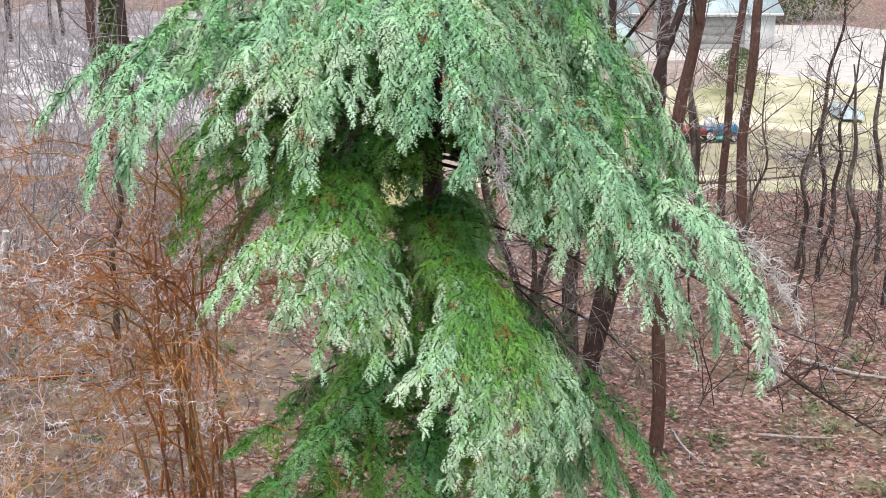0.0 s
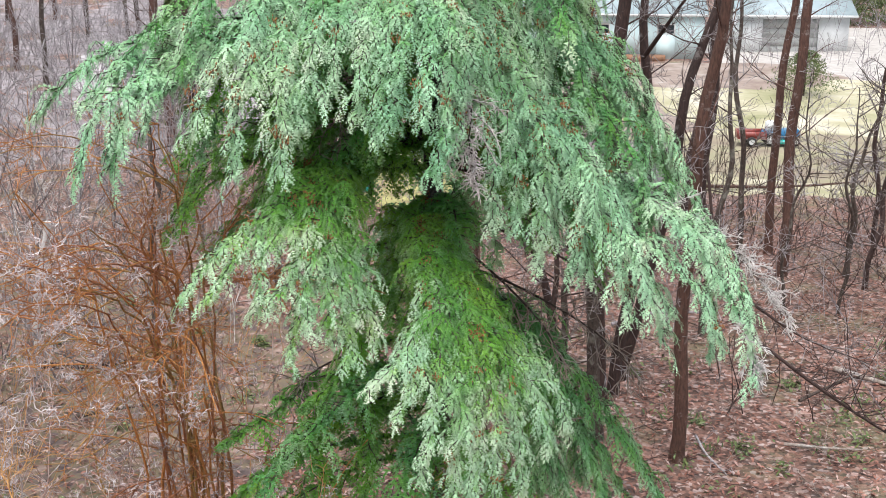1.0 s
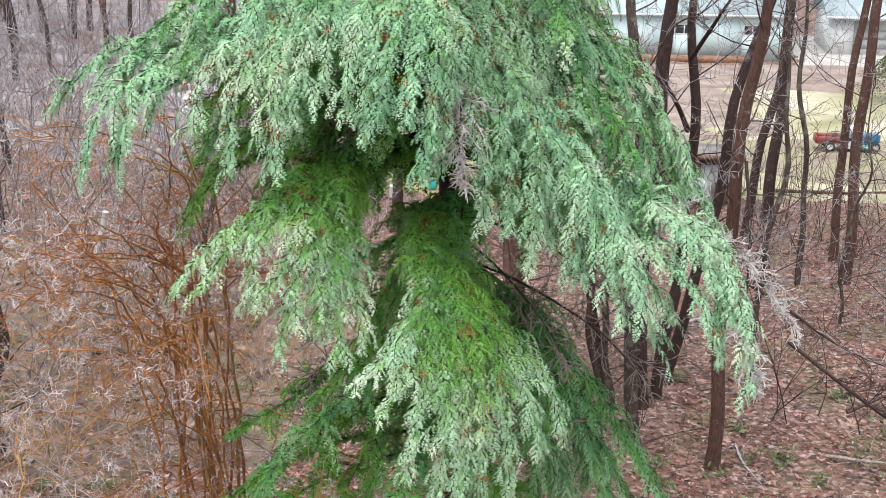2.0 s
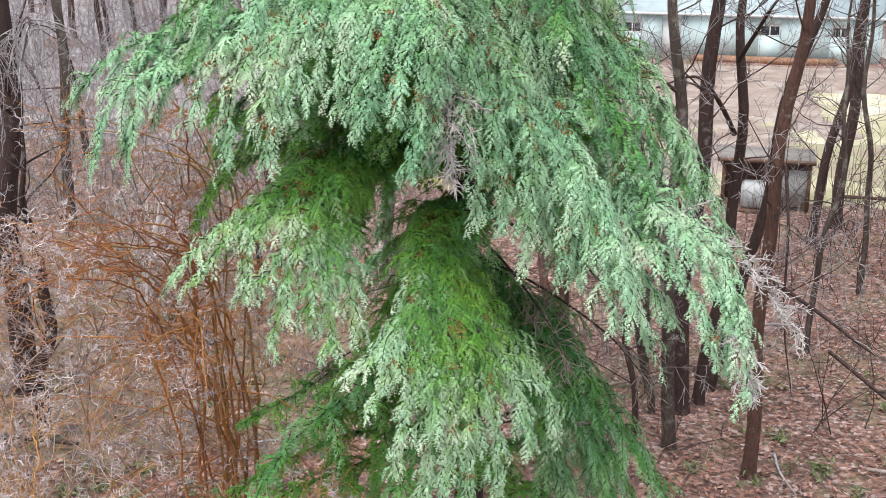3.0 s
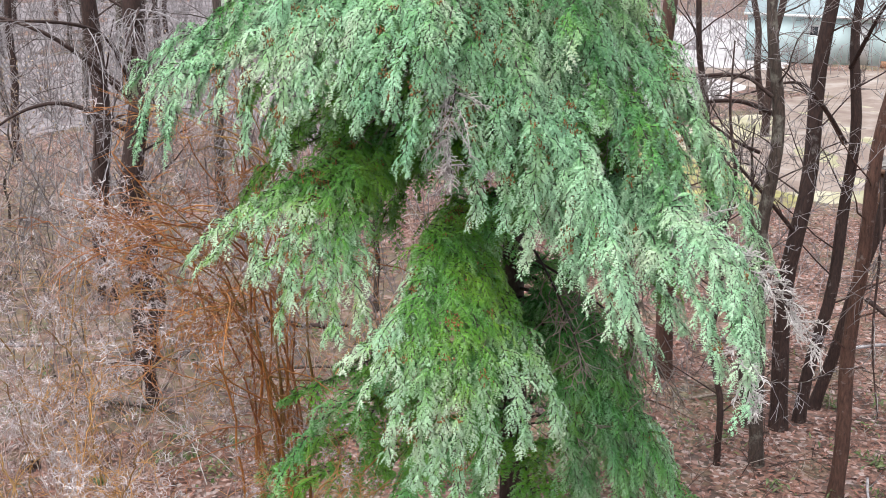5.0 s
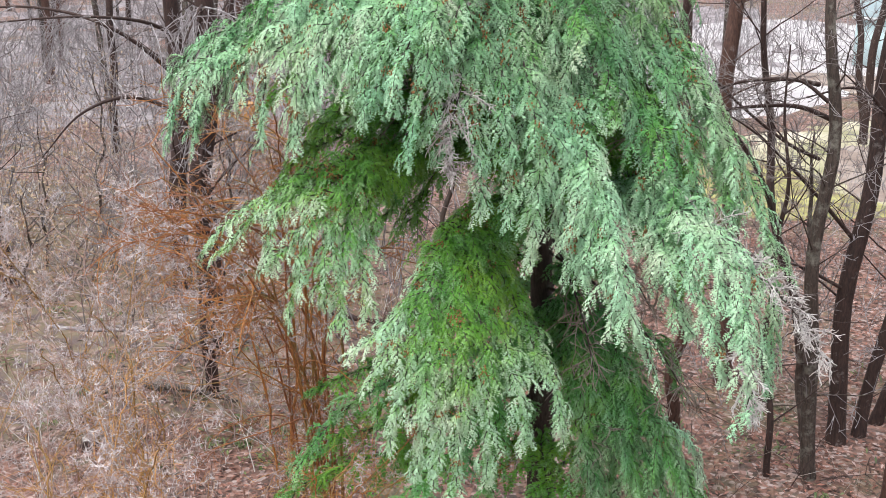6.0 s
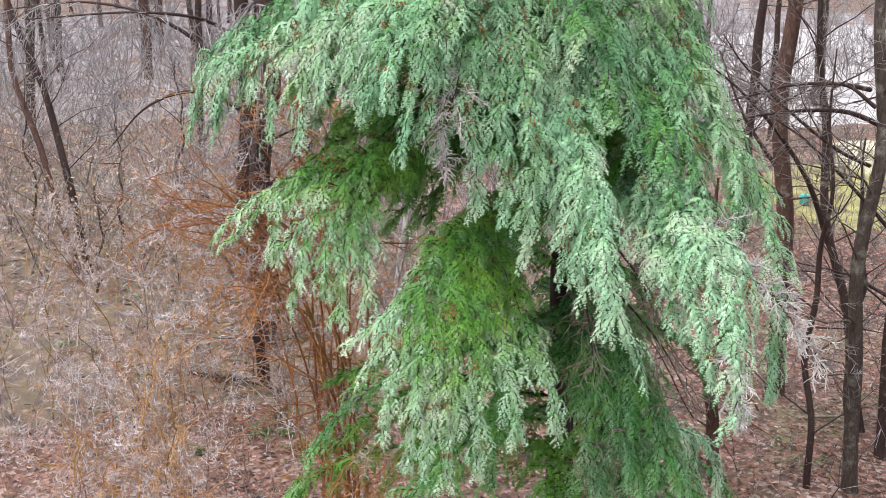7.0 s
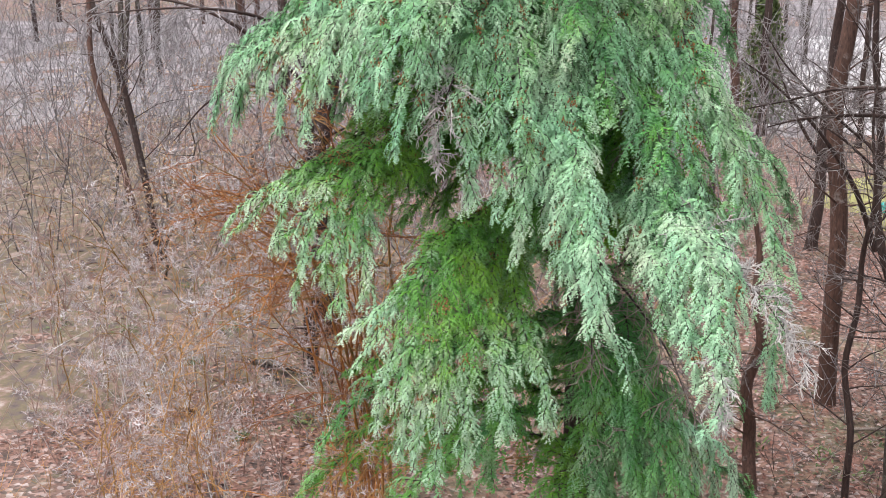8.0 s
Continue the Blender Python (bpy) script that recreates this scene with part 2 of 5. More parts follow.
def spline(points, count):
    """A smooth line through the points."""
    p = np.asarray(points, float)
    p = np.concatenate([[2 * p[0] - p[1]], p, [2 * p[-1] - p[-2]]])
    u = np.linspace(0, len(p) - 3 - 1e-6, count)
    i = u.astype(int)
    t = (u - i)[:, None]
    a, b, c, d = p[i], p[i + 1], p[i + 2], p[i + 3]
    return 0.5 * (2 * b + (c - a) * t + (2 * a - 5 * b + 4 * c - d) * t ** 2 + (3 * b - a - 3 * c + d) * t ** 3)


def box(geo, x0, y0, z0, x1, y1, z1):
    v = [(x, y, z) for z in (z0, z1) for y in (y0, y1) for x in (x0, x1)]
    geo.add(v, [(0, 2, 3, 1), (4, 5, 7, 6), (0, 1, 5, 4), (2, 6, 7, 3), (0, 4, 6, 2), (1, 3, 7, 5)])


# ---- ground ----
def ground_height(x, y):
    """Gentle swells, flat round the tree."""
    far = np.clip((np.hypot(x, y - 12) - 14) / 40, 0, 1)
    return (0.10 * np.sin(x * 0.55 + 1.3) * np.sin(y * 0.47) + 0.05 * np.sin(x * 1.7 + y * 1.1)) * 0.6 + far * 0.25 * np.sin(x * 0.11) * np.cos(y * 0.09)


def sheet(name, mat, xs, ys, lift=0.0):
    geo = Geo()
    gx, gy = np.meshgrid(xs, ys, indexing="ij")
    z = ground_height(gx, gy) + lift
    nx, ny = len(xs), len(ys)
    i, j = np.meshgrid(np.arange(nx - 1), np.arange(ny - 1), indexing="ij")
    f = np.stack([i * ny + j, (i + 1) * ny + j, (i + 1) * ny + j + 1, i * ny + j + 1], -1).reshape(-1, 4)
    geo.add(np.stack([gx, gy, z], -1), f)
    return part(name, geo, mat, smooth=True)


steps = np.concatenate([-np.geomspace(900, 62, 14), np.linspace(-60, 60, 121), np.geomspace(62, 900, 14)])
tagged(sheet("ground", GROUND, steps, steps + 20), "woodland floor of wet reddish brown leaf litter", "ground", kind="structure")


def patch(name, mat, centre, rx, ry, lift, label, wobble=0.12, seed=0):
    """An irregular flat area on the ground."""
    geo = Geo()
    rng = np.random.default_rng(seed)
    ph = rng.uniform(0, 6.28, 6)
    rings, around = 10, 72
    a = np.arange(around) * 2 * math.pi / around
    r = 1 + wobble * sum(np.sin(a * (k + 2) + ph[k]) / (k + 1) for k in range(6))
    q = np.linspace(0.02, 1, rings)
    x = centre[0] + rx * q[:, None] * (r * np.cos(a))[None]
    y = centre[1] + ry * q[:, None] * (r * np.sin(a))[None]
    z = ground_height(x, y) + lift - 0.06 * (q[:, None] > 0.99)
    i, j = np.meshgrid(np.arange(rings - 1), np.arange(around), indexing="ij")
    k = (j + 1) % around
    f = np.stack([i * around + j, (i + 1) * around + j, (i + 1) * around + k, i * around + k], -1).reshape(-1, 4)
    geo.add(np.stack([x, y, z], -1), f)
    geo.add(np.stack([x[0], y[0], z[0]], -1), [list(range(around))])
    return tagged(part(name, geo, mat, smooth=True), label, "ground", kind="structure")


patch("lawn", LAWN, (7.5 * U, 33.5 * U), 11.5 * U, 9.5 * U, 0.03, "pale yellow-green winter lawn beyond the trees", seed=4)
patch("frosted_floor", HAZY_FLOOR, (-26 * U, 42 * U), 24 * U, 25 * U, 0.02, "frosted woodland floor, its mauve-grey lightened like distance haze", 0.14, seed=9)
patch("mossy_floor", MOSSY, (-11.5 * U, 13.5 * U), 8.5 * U, 7.5 * U, 0.015, "pale mauve and olive frosted woodland floor", 0.2, seed=12)
patch("grey_yard", HAZY_YARD, (-9.5 * U, 46 * U), 8.5 * U, 13 * U, 0.045, "grey yard beyond the trees, coloured pale as if seen through haze", 0.15, seed=15)
patch("grass_patch", GRASSY, (-2.2 * U, 25.4 * U), 2.6 * U, 2.0 * U, 0.05, "yellow-green mossy grass at the edge of the wood", 0.25, seed=16)
patch("driveway", GRAVEL, (18.5 * U, 46 * U), 10.0 * U, 11.5 * U, 0.05, "pale gravel drive on the lawn", seed=8)
patch("thin_grass", THIN_GRASS, (8.6 * U, 28.6 * U), 6.6 * U, 2.9 * U, 0.055, "thin pale winter grass over tan earth", seed=6)
patch("bare_ground", DIRT, (1.6 * U, 33.0 * U), 4.2 * U, 6.0 * U, 0.048, "bare pinkish earth at the edge of the lawn", 0.2, seed=17)
patch("bare_ground", DIRT, (3 * U, 41.5 * U), 11 * U, 2.6 * U, 0.06, "bare tan earth in front of the house", seed=5)

# ---- the hemlock ----
TRUNK = np.array([-0.06, 9.12, 0.0])
DOWN = np.array([0.0, 0.0, -1.0])
hemlock = thing("hemlock_tree", "drooping evergreen hemlock with pale frosted sprays and small russet cones", "tree", TRUNK * U)


def local(points):
    return (np.asarray(points, float) - TRUNK) * U


geo = Geo()
zz = np.linspace(-0.1, 12.4, 40)
tube(geo, np.stack([0.03 * np.sin(zz * 0.9), 0.03 * np.cos(zz * 0.7), zz], -1), np.interp(zz, [-0.1, 0.3, 5, 9, 12.4], [0.24, 0.18, 0.105, 0.06, 0.012]), 14)
part("trunk", geo, BARK_HEMLOCK, hemlock, "dark furrowed trunk", smooth=True)


def needle_comb(geo, base, axis, facing, length, cold, rng, coarse):
    """Short drooping twigs, each fringed on both sides and along its back with flat needles that rime has stuck together."""
    pitch = 0.0125 * coarse
    count = np.maximum(3, (length / pitch).astype(int))
    own = np.repeat(np.arange(len(base)), count)
    v = np.concatenate([(np.arange(c) + 0.6) / c for c in count])
    ln = length[own][:, None]
    sag = (DOWN * 0.42 - facing * 0.12)[own]
    at = base[own] + axis[own] * ln * v[:, None] + sag * ln * (v ** 2)[:, None]
    along = unit(axis[own] + 2 * sag * v[:, None])
    out = unit(np.cross(facing[own], along))
    up = np.cross(along, out)
    taper = (1.08 - 0.5 * v ** 2)[:, None]
    rime = cold[own] + 0.22 * (v - 0.45)
    for side in (-1.0, 1.0, 0.0):
        k = np.arange(len(own)) if side else np.nonzero(rng.random(len(own)) < 0.7)[0]
        m = len(k)
        ang = np.radians(rng.uniform(40, 66, m))[:, None]
        if side:
            d = along[k] * np.cos(ang) + side * out[k] * np.sin(ang) - up[k] * rng.uniform(0.0, 0.3, (m, 1))
        else:
            d = along[k] * 0.8 + up[k] * 0.55 + out[k] * rng.normal(0, 0.45, (m, 1))
        size = rng.uniform(0.8, 1.25, (m, 1)) * taper[k] * coarse
        half = along[k] * 0.0075 * size if side else out[k] * 0.0062 * size
        tip = at[k] + d * 0.02 * size + rng.normal(0, 0.0014, (m, 3))
        tri = np.stack([at[k] - half, at[k] + half, tip] if side > 0 else [at[k] + half, at[k] - half, tip], 1)
        geo.n.append(np.repeat(unit(up[k] + 0.3 * d + rng.normal(0, 0.12, (m, 3))), 3, axis=0))
        r0 = rime[k] - 0.08 if side else rime[k] + 0.06
        geo.add(tri, np.arange(m * 3).reshape(-1, 3), np.clip(np.stack([r0, r0, r0 + 0.2], 1), 0, 1).ravel())


def along_line(line, dist, s):
    return np.stack([np.interp(s, dist, line[:, k]) for k in range(3)], -1)


def bough(root_z, points, reach, frost, gap=0.095, start=0.2, cones=0, dead_tip=0.0, droop=1.0, seed=0, coarse=1.0, twig=0.085, wedge=False, lop=1.0):
    """One drooping bough: limb, hanging side branches and flat feathery twigs. The frost runs from its root to its tip."""
    rng = np.random.default_rng(seed)
    line = spline(local([(TRUNK[0], TRUNK[1], root_z)] + list(points)), 60)
    dist = np.concatenate([[0], np.cumsum(np.linalg.norm(np.diff(line, axis=0), axis=1))])
    total = dist[-1]
    wood = Geo()
    tube(wood, line[::2], np.interp(np.linspace(0, 1, 30), [0, 0.35, 1], [0.006 + 0.004 * total, 0.009, 0.0025]), 6)
    tan = unit(np.gradient(line, axis=0))
    s = np.arange(start * total, total, gap)
    s = np.repeat(s, 2) + np.tile([0, gap / 2], len(s)) + rng.uniform(-gap, gap, 2 * len(s)) * 0.45
    s = np.clip(s, start * total, total * 0.995)
    q = s / total
    n = len(s)
    at, t = along_line(line, dist, s), unit(along_line(tan, dist, s))
    mean = unit((line[-1] - line[0]) * [1, 1, 0])
    flat = unit(t * [1, 1, 0.0] + 0.35 * mean)
    turn = np.radians(rng.uniform(-15, 75, n))[:, None]
    outward = unit(np.cross(np.cross(flat, [0, 0, 1.0]), t))
    outward = outward * np.where(outward[:, 2:3] + 0.3 * (outward * mean).sum(1, keepdims=True) > 0, 1, -1)
    side = np.where(np.arange(n) % 2, 1, -1)[:, None] * np.cross(flat, [0, 0, 1.0]) * np.cos(turn) + outward * np.sin(turn)
    spread = np.radians(rng.uniform(48, 84, n) - 22 * q)[:, None]
    first = unit(t * np.cos(spread) + side * np.sin(spread) + [0, 0, 0.1] + rng.normal(0, 1, (n, 3)) * 0.1)
    grown = np.clip((q - start) / (1 - start), 0, 1)
    shape = np.minimum(1, 0.4 + grown / 0.3) * (1.0 - 0.5 * grown ** 3)
    length = np.maximum(reach * shape * rng.uniform(0.55, 1.1, n) * (1 - 0.3 * np.abs(np.sin(turn[:, 0]))), 0.08)
    # some side branches are long, others stay short, so that gaps show between the hanging tails
    length *= (0.72 + 0.5 * np.abs(np.sin(q * total * 4.2 + rng.uniform(0, 3)))) * np.where(rng.random(n) < 0.3, 1.25, 0.85) * np.where(np.arange(n) % 2, 1.0, lop)
    dead = q > 1 - dead_tip if dead_tip else np.zeros(n, bool)
    m = 9
    u = np.linspace(0, 1, m)[None, :, None]
    bend = (droop * rng.uniform(0.6, 1.2, n) * np.where(dead, 0.35, 1.0))[:, None, None]
    sway = rng.normal(0, 0.3, (n, 1, 3)) * dead[:, None, None]
    way = unit(first[:, None] * (1 - 0.75 * u) + DOWN * bend * (u ** 1.5) * 1.7 + sway + rng.normal(0, 0.05, (n, m, 3)))
    path = at[:, None] + np.concatenate([np.zeros((n, 1, 3)), np.cumsum(way[:, :-1] * (length / (m - 1))[:, None, None], 1)], 1)
    for k in range(n):
        tube(wood, path[k][::4], [0.0065, 0.0045, 0.0015], 3)
    # twigs set left and right along the side branches, long near the root and short at the tip; a few on the back
    step = 0.023 * coarse
    num = np.maximum(4, (length / step).astype(int))
    own = np.repeat(np.arange(n), num)
    w = np.concatenate([(np.arange(c) + 0.7) / c for c in num])
    lr = np.concatenate([np.where(np.arange(c) % 2, 1.0, -1.0) for c in num])
    lr = np.where(rng.random(len(lr)) < 0.14, 0.0, lr)
    lr = np.where(w > 0.97, 0.0, lr)[:, None]
    idx = np.minimum(w, 0.999) * (m - 1)
    i0 = np.minimum(idx.astype(int), m - 2)
    fr = (idx - i0)[:, None]
    pos = path[own, i0] * (1 - fr) + path[own, i0 + 1] * fr
    dirn = unit(way[own, i0] * (1 - fr) + way[own, i0 + 1] * fr)
    facing = unit(np.array([0, 0, 0.8]) + 0.6 * flat[own] + 0.5 * side[own] + rng.normal(0, 0.16, (n, 3))[own] + rng.normal(0, 0.12, (len(own), 3)))
    across = unit(np.cross(dirn, facing))
    ang = np.radians(rng.uniform(38, 60, len(own)))[:, None]
    ax = unit(dirn * np.cos(ang) + lr * across * np.sin(ang) + (lr == 0) * facing * 0.25 + rng.normal(0, 0.1, (len(own), 3)))
    nz = unit(np.cross(ax, np.cross(facing + lr * across * 0.25, ax)))
    lt = twig * (0.62 + 0.38 * np.clip(w / 0.3, 0, 1)) * (1.0 - 0.62 * w ** 1.5) * rng.uniform(0.7, 1.25, len(own)) * np.clip(0.5 + 0.8 * length[own] / reach, 0.55, 1.15)
    # twigs straight on the limb
    k2 = int(total * (1 - start) / (0.009 * coarse))
    s2 = rng.uniform(start, 1.0, k2)
    pos2, t2 = along_line(line, dist, s2 * total) + rng.normal(0, 0.01, (k2, 3)), unit(along_line(tan, dist, s2 * total))
    fc2 = unit(np.array([0, 0, 0.9]) + 0.6 * mean + rng.normal(0, 0.2, (k2, 3)))
    ac2 = unit(np.cross(t2, fc2))
    ax2 = unit(t2 * 0.8 + ac2 * rng.uniform(-1, 1, k2)[:, None] + fc2 * rng.uniform(0, 0.3, (k2, 1)))
    near = np.clip(np.searchsorted(np.sort(q), s2), 0, n - 1)
    own, w = np.concatenate([own, near]), np.concatenate([w, np.full(k2, 0.4)])
    pos, ax, nz = np.concatenate([pos, pos2]), np.concatenate([ax, ax2]), np.concatenate([nz, unit(np.cross(ax2, np.cross(fc2, ax2)))])
    lt = np.concatenate([lt, twig * rng.uniform(0.5, 0.95, k2)])
    qq = np.concatenate([q[own[:-k2]], s2])
    gone = np.concatenate([dead[own[:-k2]], s2 > 1 - dead_tip])
    late = np.clip((1.4 - (1 - qq) * total) / 0.85, 0, 1) if wedge else np.clip((qq - 0.25) / 0.7, 0, 1)
    # tips pale with frost; the darker green roots also paint shade between the tails
    cold = frost[0] + (frost[1] - frost[0]) * np.clip(0.34 * late + 0.85 * w * (0.35 + 0.65 * late), 0, 1)
    cold = np.clip(cold + rng.normal(0, 0.07, len(own)) + rng.normal(0, 0.11, n)[own], 0, 1)
    leaf = Geo()
    live = ~gone
    needle_comb(leaf, pos[live], ax[live], nz[live], lt[live], cold[live], rng, coarse)
    limb = part("bough", wood, BARK_HEMLOCK, hemlock, smooth=True)
    part("foliage", leaf, NEEDLES_FRESH if wedge else NEEDLES, limb, attribute="frost", kind="stuff")
    if dead_tip and dead.any():
        bare = Geo()
        for k in np.nonzero(dead)[0]:
            tube(bare, path[k], np.linspace(0.006, 0.0025, m), 3)
            for j in range(1, m):
                for _ in range(3):
                    d = unit(way[k, j] + rng.normal(0, 0.8, 3)) * rng.uniform(0.02, 0.11)
                    tube(bare, [path[k, j], path[k, j] + d * 0.6 + rng.normal(0, 0.008, 3), path[k, j] + d], [0.0042, 0.0038, 0.0025], 3)
        part("dead_spray", bare, TWIG_PALE, limb, "bare whitened twig ends", kind="stuff")
    if cones:
        fruit = Geo()
        ico = np.array([(0, 0, 1), (0.8, 0, 0.2), (0.25, 0.76, 0.2), (-0.65, 0.47, 0.2), (-0.65, -0.47, 0.2), (0.25, -0.76, 0.2), (0, 0, -0.9)])
        tri = [(0, a, a % 5 + 1) for a in range(1, 6)] + [(6, a % 5 + 1, a) for a in range(1, 6)]
        cones *= 3
        centres = rng.choice(np.nonzero(w < 0.5)[0], max(1, cones // 16))
        for _ in range(cones):
            at_k = rng.choice(centres)
            c = pos[at_k] + rng.normal(0, 0.03, 3) + (nz[at_k] + flat[own[at_k]]) * 0.02
            fruit.add(c + ico * [0.009, 0.009, 0.012] * rng.uniform(0.8, 1.3), tri)
        part("fruiting", fruit, CONE, limb, "clusters of small russet cones", kind="stuff")


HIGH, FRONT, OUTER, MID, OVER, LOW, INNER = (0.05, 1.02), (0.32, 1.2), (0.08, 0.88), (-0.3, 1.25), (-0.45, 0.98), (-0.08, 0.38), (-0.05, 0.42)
seeds = itertools.count(100)


def frond(root_z, course, reach, frost, cones, dead_tip):
    """A bough in the light, riming towards its tip."""
    bough(root_z, course, reach * 1.2, frost, gap=0.078, twig=0.09, cones=cones, dead_tip=dead_tip, seed=next(seeds), wedge=frost in (MID, OVER), start=0.18 if frost in (MID, OVER) else (0.08 if frost == LOW else 0.26))


def deep_bough(root_z, course, reach, frost):
    """A bough inside the crown."""
    bough(root_z, course, reach * 0.8, frost, seed=next(seeds), coarse=1.6, twig=0.13, gap=0.1, start=0.08)


def shaded_bough(root_z, course, reach):
    """A green bough without frost; its darker colour also stands in for shade inside the crown."""
    bough(root_z, course, reach, (-0.1, 0.1), gap=0.1, coarse=1.7, twig=0.14, start=0.06, droop=0.6, seed=next(seeds), wedge=True)


# the arching bough at the edge of the crown
frond(5.36, [(-1.66, 8.15, 5.31), (-2.05, 7.85, 5.25), (-2.34, 7.62, 5.09), (-2.61, 7.57, 4.81)], 0.42, HIGH, 10, 0)
frond(5.32, [(-1.47, 7.85, 5.27), (-1.72, 7.46, 5.17), (-1.95, 7.15, 4.99), (-2.09, 7.08, 4.81), (-2.17, 7.05, 4.52)], 0.42, HIGH, 10, 0)
frond(5.29, [(-1.44, 7.77, 5.24), (-1.64, 7.38, 5.11), (-1.85, 7.15, 4.92), (-1.98, 7.12, 4.54)], 0.42, HIGH, 10, 0)
frond(5.26, [(-1.32, 7.69, 5.21), (-1.48, 7.31, 5.11), (-1.67, 7.19, 5), (-1.75, 7.15, 4.79)], 0.42, HIGH, 10, 0)
frond(5.24, [(-1.5, 8, 5.29), (-1.75, 7.69, 5.24), (-1.98, 7.46, 5.14), (-2.15, 7.31, 4.96)], 0.42, HIGH, 10, 0)
frond(5.14, [(-1.48, 7.85, 5.19), (-1.59, 7.46, 5.12), (-1.78, 7.23, 5.03), (-1.92, 7.15, 4.84), (-2, 7.15, 4.65)], 0.42, HIGH, 10, 0)
frond(5.34, [(-1.56, 8.15, 5.39), (-1.78, 7.85, 5.34), (-1.93, 7.62, 5.24), (-2.07, 7.54, 5.05)], 0.42, HIGH, 10, 0)
# a bough of hanging tails
frond(5.79, [(-0.96, 8, 5.74), (-1, 7.46, 5.55), (-1.11, 7.08, 5.37), (-1.26, 6.88, 5.14), (-1.37, 6.84, 4.83)], 0.33, HIGH, 30, 0)
frond(5.79, [(-0.96, 8, 5.74), (-0.96, 7.38, 5.52), (-1, 6.92, 5.25), (-1.06, 6.77, 4.99), (-1.1, 6.75, 4.62)], 0.33, HIGH, 30, 0)
frond(5.79, [(-0.89, 7.92, 5.74), (-0.89, 7.31, 5.5), (-0.84, 6.88, 5.23), (-0.79, 6.75, 4.97), (-0.81, 6.72, 4.65)], 0.33, HIGH, 30, 0)
frond(5.76, [(-0.85, 7.92, 5.71), (-0.85, 7.31, 5.46), (-0.76, 6.88, 5.2), (-0.69, 6.8, 4.88)], 0.33, HIGH, 30, 0)
frond(5.86, [(-1.34, 8, 5.81), (-1.39, 7.62, 5.6), (-1.49, 7.38, 5.43), (-1.57, 7.31, 5.21)], 0.33, HIGH, 30, 0)
frond(5.92, [(-0.92, 7.69, 5.87), (-1, 7.31, 5.67), (-1.03, 7.08, 5.48), (-1.04, 7, 5.28)], 0.33, HIGH, 30, 0)
# a short bough between its neighbours
frond(5.91, [(-0.53, 7.85, 5.86), (-0.55, 7.23, 5.65), (-0.59, 6.88, 5.44), (-0.62, 6.77, 5.25), (-0.54, 6.74, 5.09)], 0.32, HIGH, 30, 0)
frond(5.88, [(-0.5, 7.85, 5.83), (-0.48, 7.15, 5.59), (-0.48, 6.85, 5.38), (-0.48, 6.77, 5.12)], 0.32, HIGH, 30, 0)
# the front of the crown
frond(5.92, [(-0.38, 7.85, 5.87), (-0.27, 7.08, 5.64), (-0.29, 6.77, 5.43), (-0.32, 6.69, 5.24), (-0.32, 6.69, 5.01)], 0.3, HIGH, 30, 0)
frond(5.92, [(-0.34, 7.85, 5.87), (-0.17, 7, 5.61), (-0.19, 6.73, 5.34), (-0.2, 6.66, 5.12), (-0.22, 6.65, 4.86)], 0.3, HIGH, 30, 0)
frond(5.92, [(-0.23, 7.77, 5.87), (-0.06, 7, 5.62), (-0.08, 6.73, 5.35), (-0.11, 6.65, 5.16), (-0.1, 6.62, 4.97)], 0.3, HIGH, 30, 0)
frond(5.92, [(-0.15, 7.77, 5.87), (0.07, 6.92, 5.59), (0.09, 6.69, 5.36), (0.06, 6.6, 5.18), (0.06, 6.58, 4.97)], 0.3, HIGH, 30, 0)
frond(5.93, [(-0.04, 7.77, 5.88), (0.18, 6.88, 5.57), (0.21, 6.69, 5.27), (0.17, 6.63, 4.98), (0.11, 6.62, 4.66)], 0.3, HIGH, 30, 0)
frond(5.89, [(0.08, 7.77, 5.84), (0.25, 7, 5.53), (0.27, 6.81, 5.22), (0.23, 6.73, 4.96), (0.19, 6.69, 4.78)], 0.3, HIGH, 30, 0)
# a tip that has died
frond(5.43, [(0.18, 7.38, 5.38), (0.31, 6.92, 5.04), (0.31, 6.81, 4.82), (0.36, 6.77, 4.59)], 0.4, HIGH, 0, 0.22)
# cone-bearing tails
frond(5.89, [(0.15, 7.92, 5.84), (0.29, 7.31, 5.53), (0.33, 7.04, 5.22), (0.39, 6.96, 4.89), (0.45, 6.95, 4.62), (0.45, 6.95, 4.33)], 0.28, HIGH, 60, 0)
frond(5.82, [(0.27, 7.92, 5.77), (0.4, 7.38, 5.39), (0.49, 7.14, 5.08), (0.58, 7.08, 4.74), (0.6, 7.08, 4.49), (0.6, 7.08, 4.26)], 0.28, HIGH, 60, 0)
frond(5.78, [(0.31, 7.92, 5.73), (0.51, 7.38, 5.32), (0.67, 7.19, 5.01), (0.76, 7.15, 4.7), (0.76, 7.12, 4.39), (0.74, 7.08, 3.96)], 0.28, HIGH, 60, 0)
frond(5.82, [(0.23, 7.92, 5.77), (0.35, 7.31, 5.4), (0.34, 7.08, 5.11), (0.27, 6.96, 4.85), (0.18, 6.88, 4.65)], 0.28, HIGH, 60, 0)
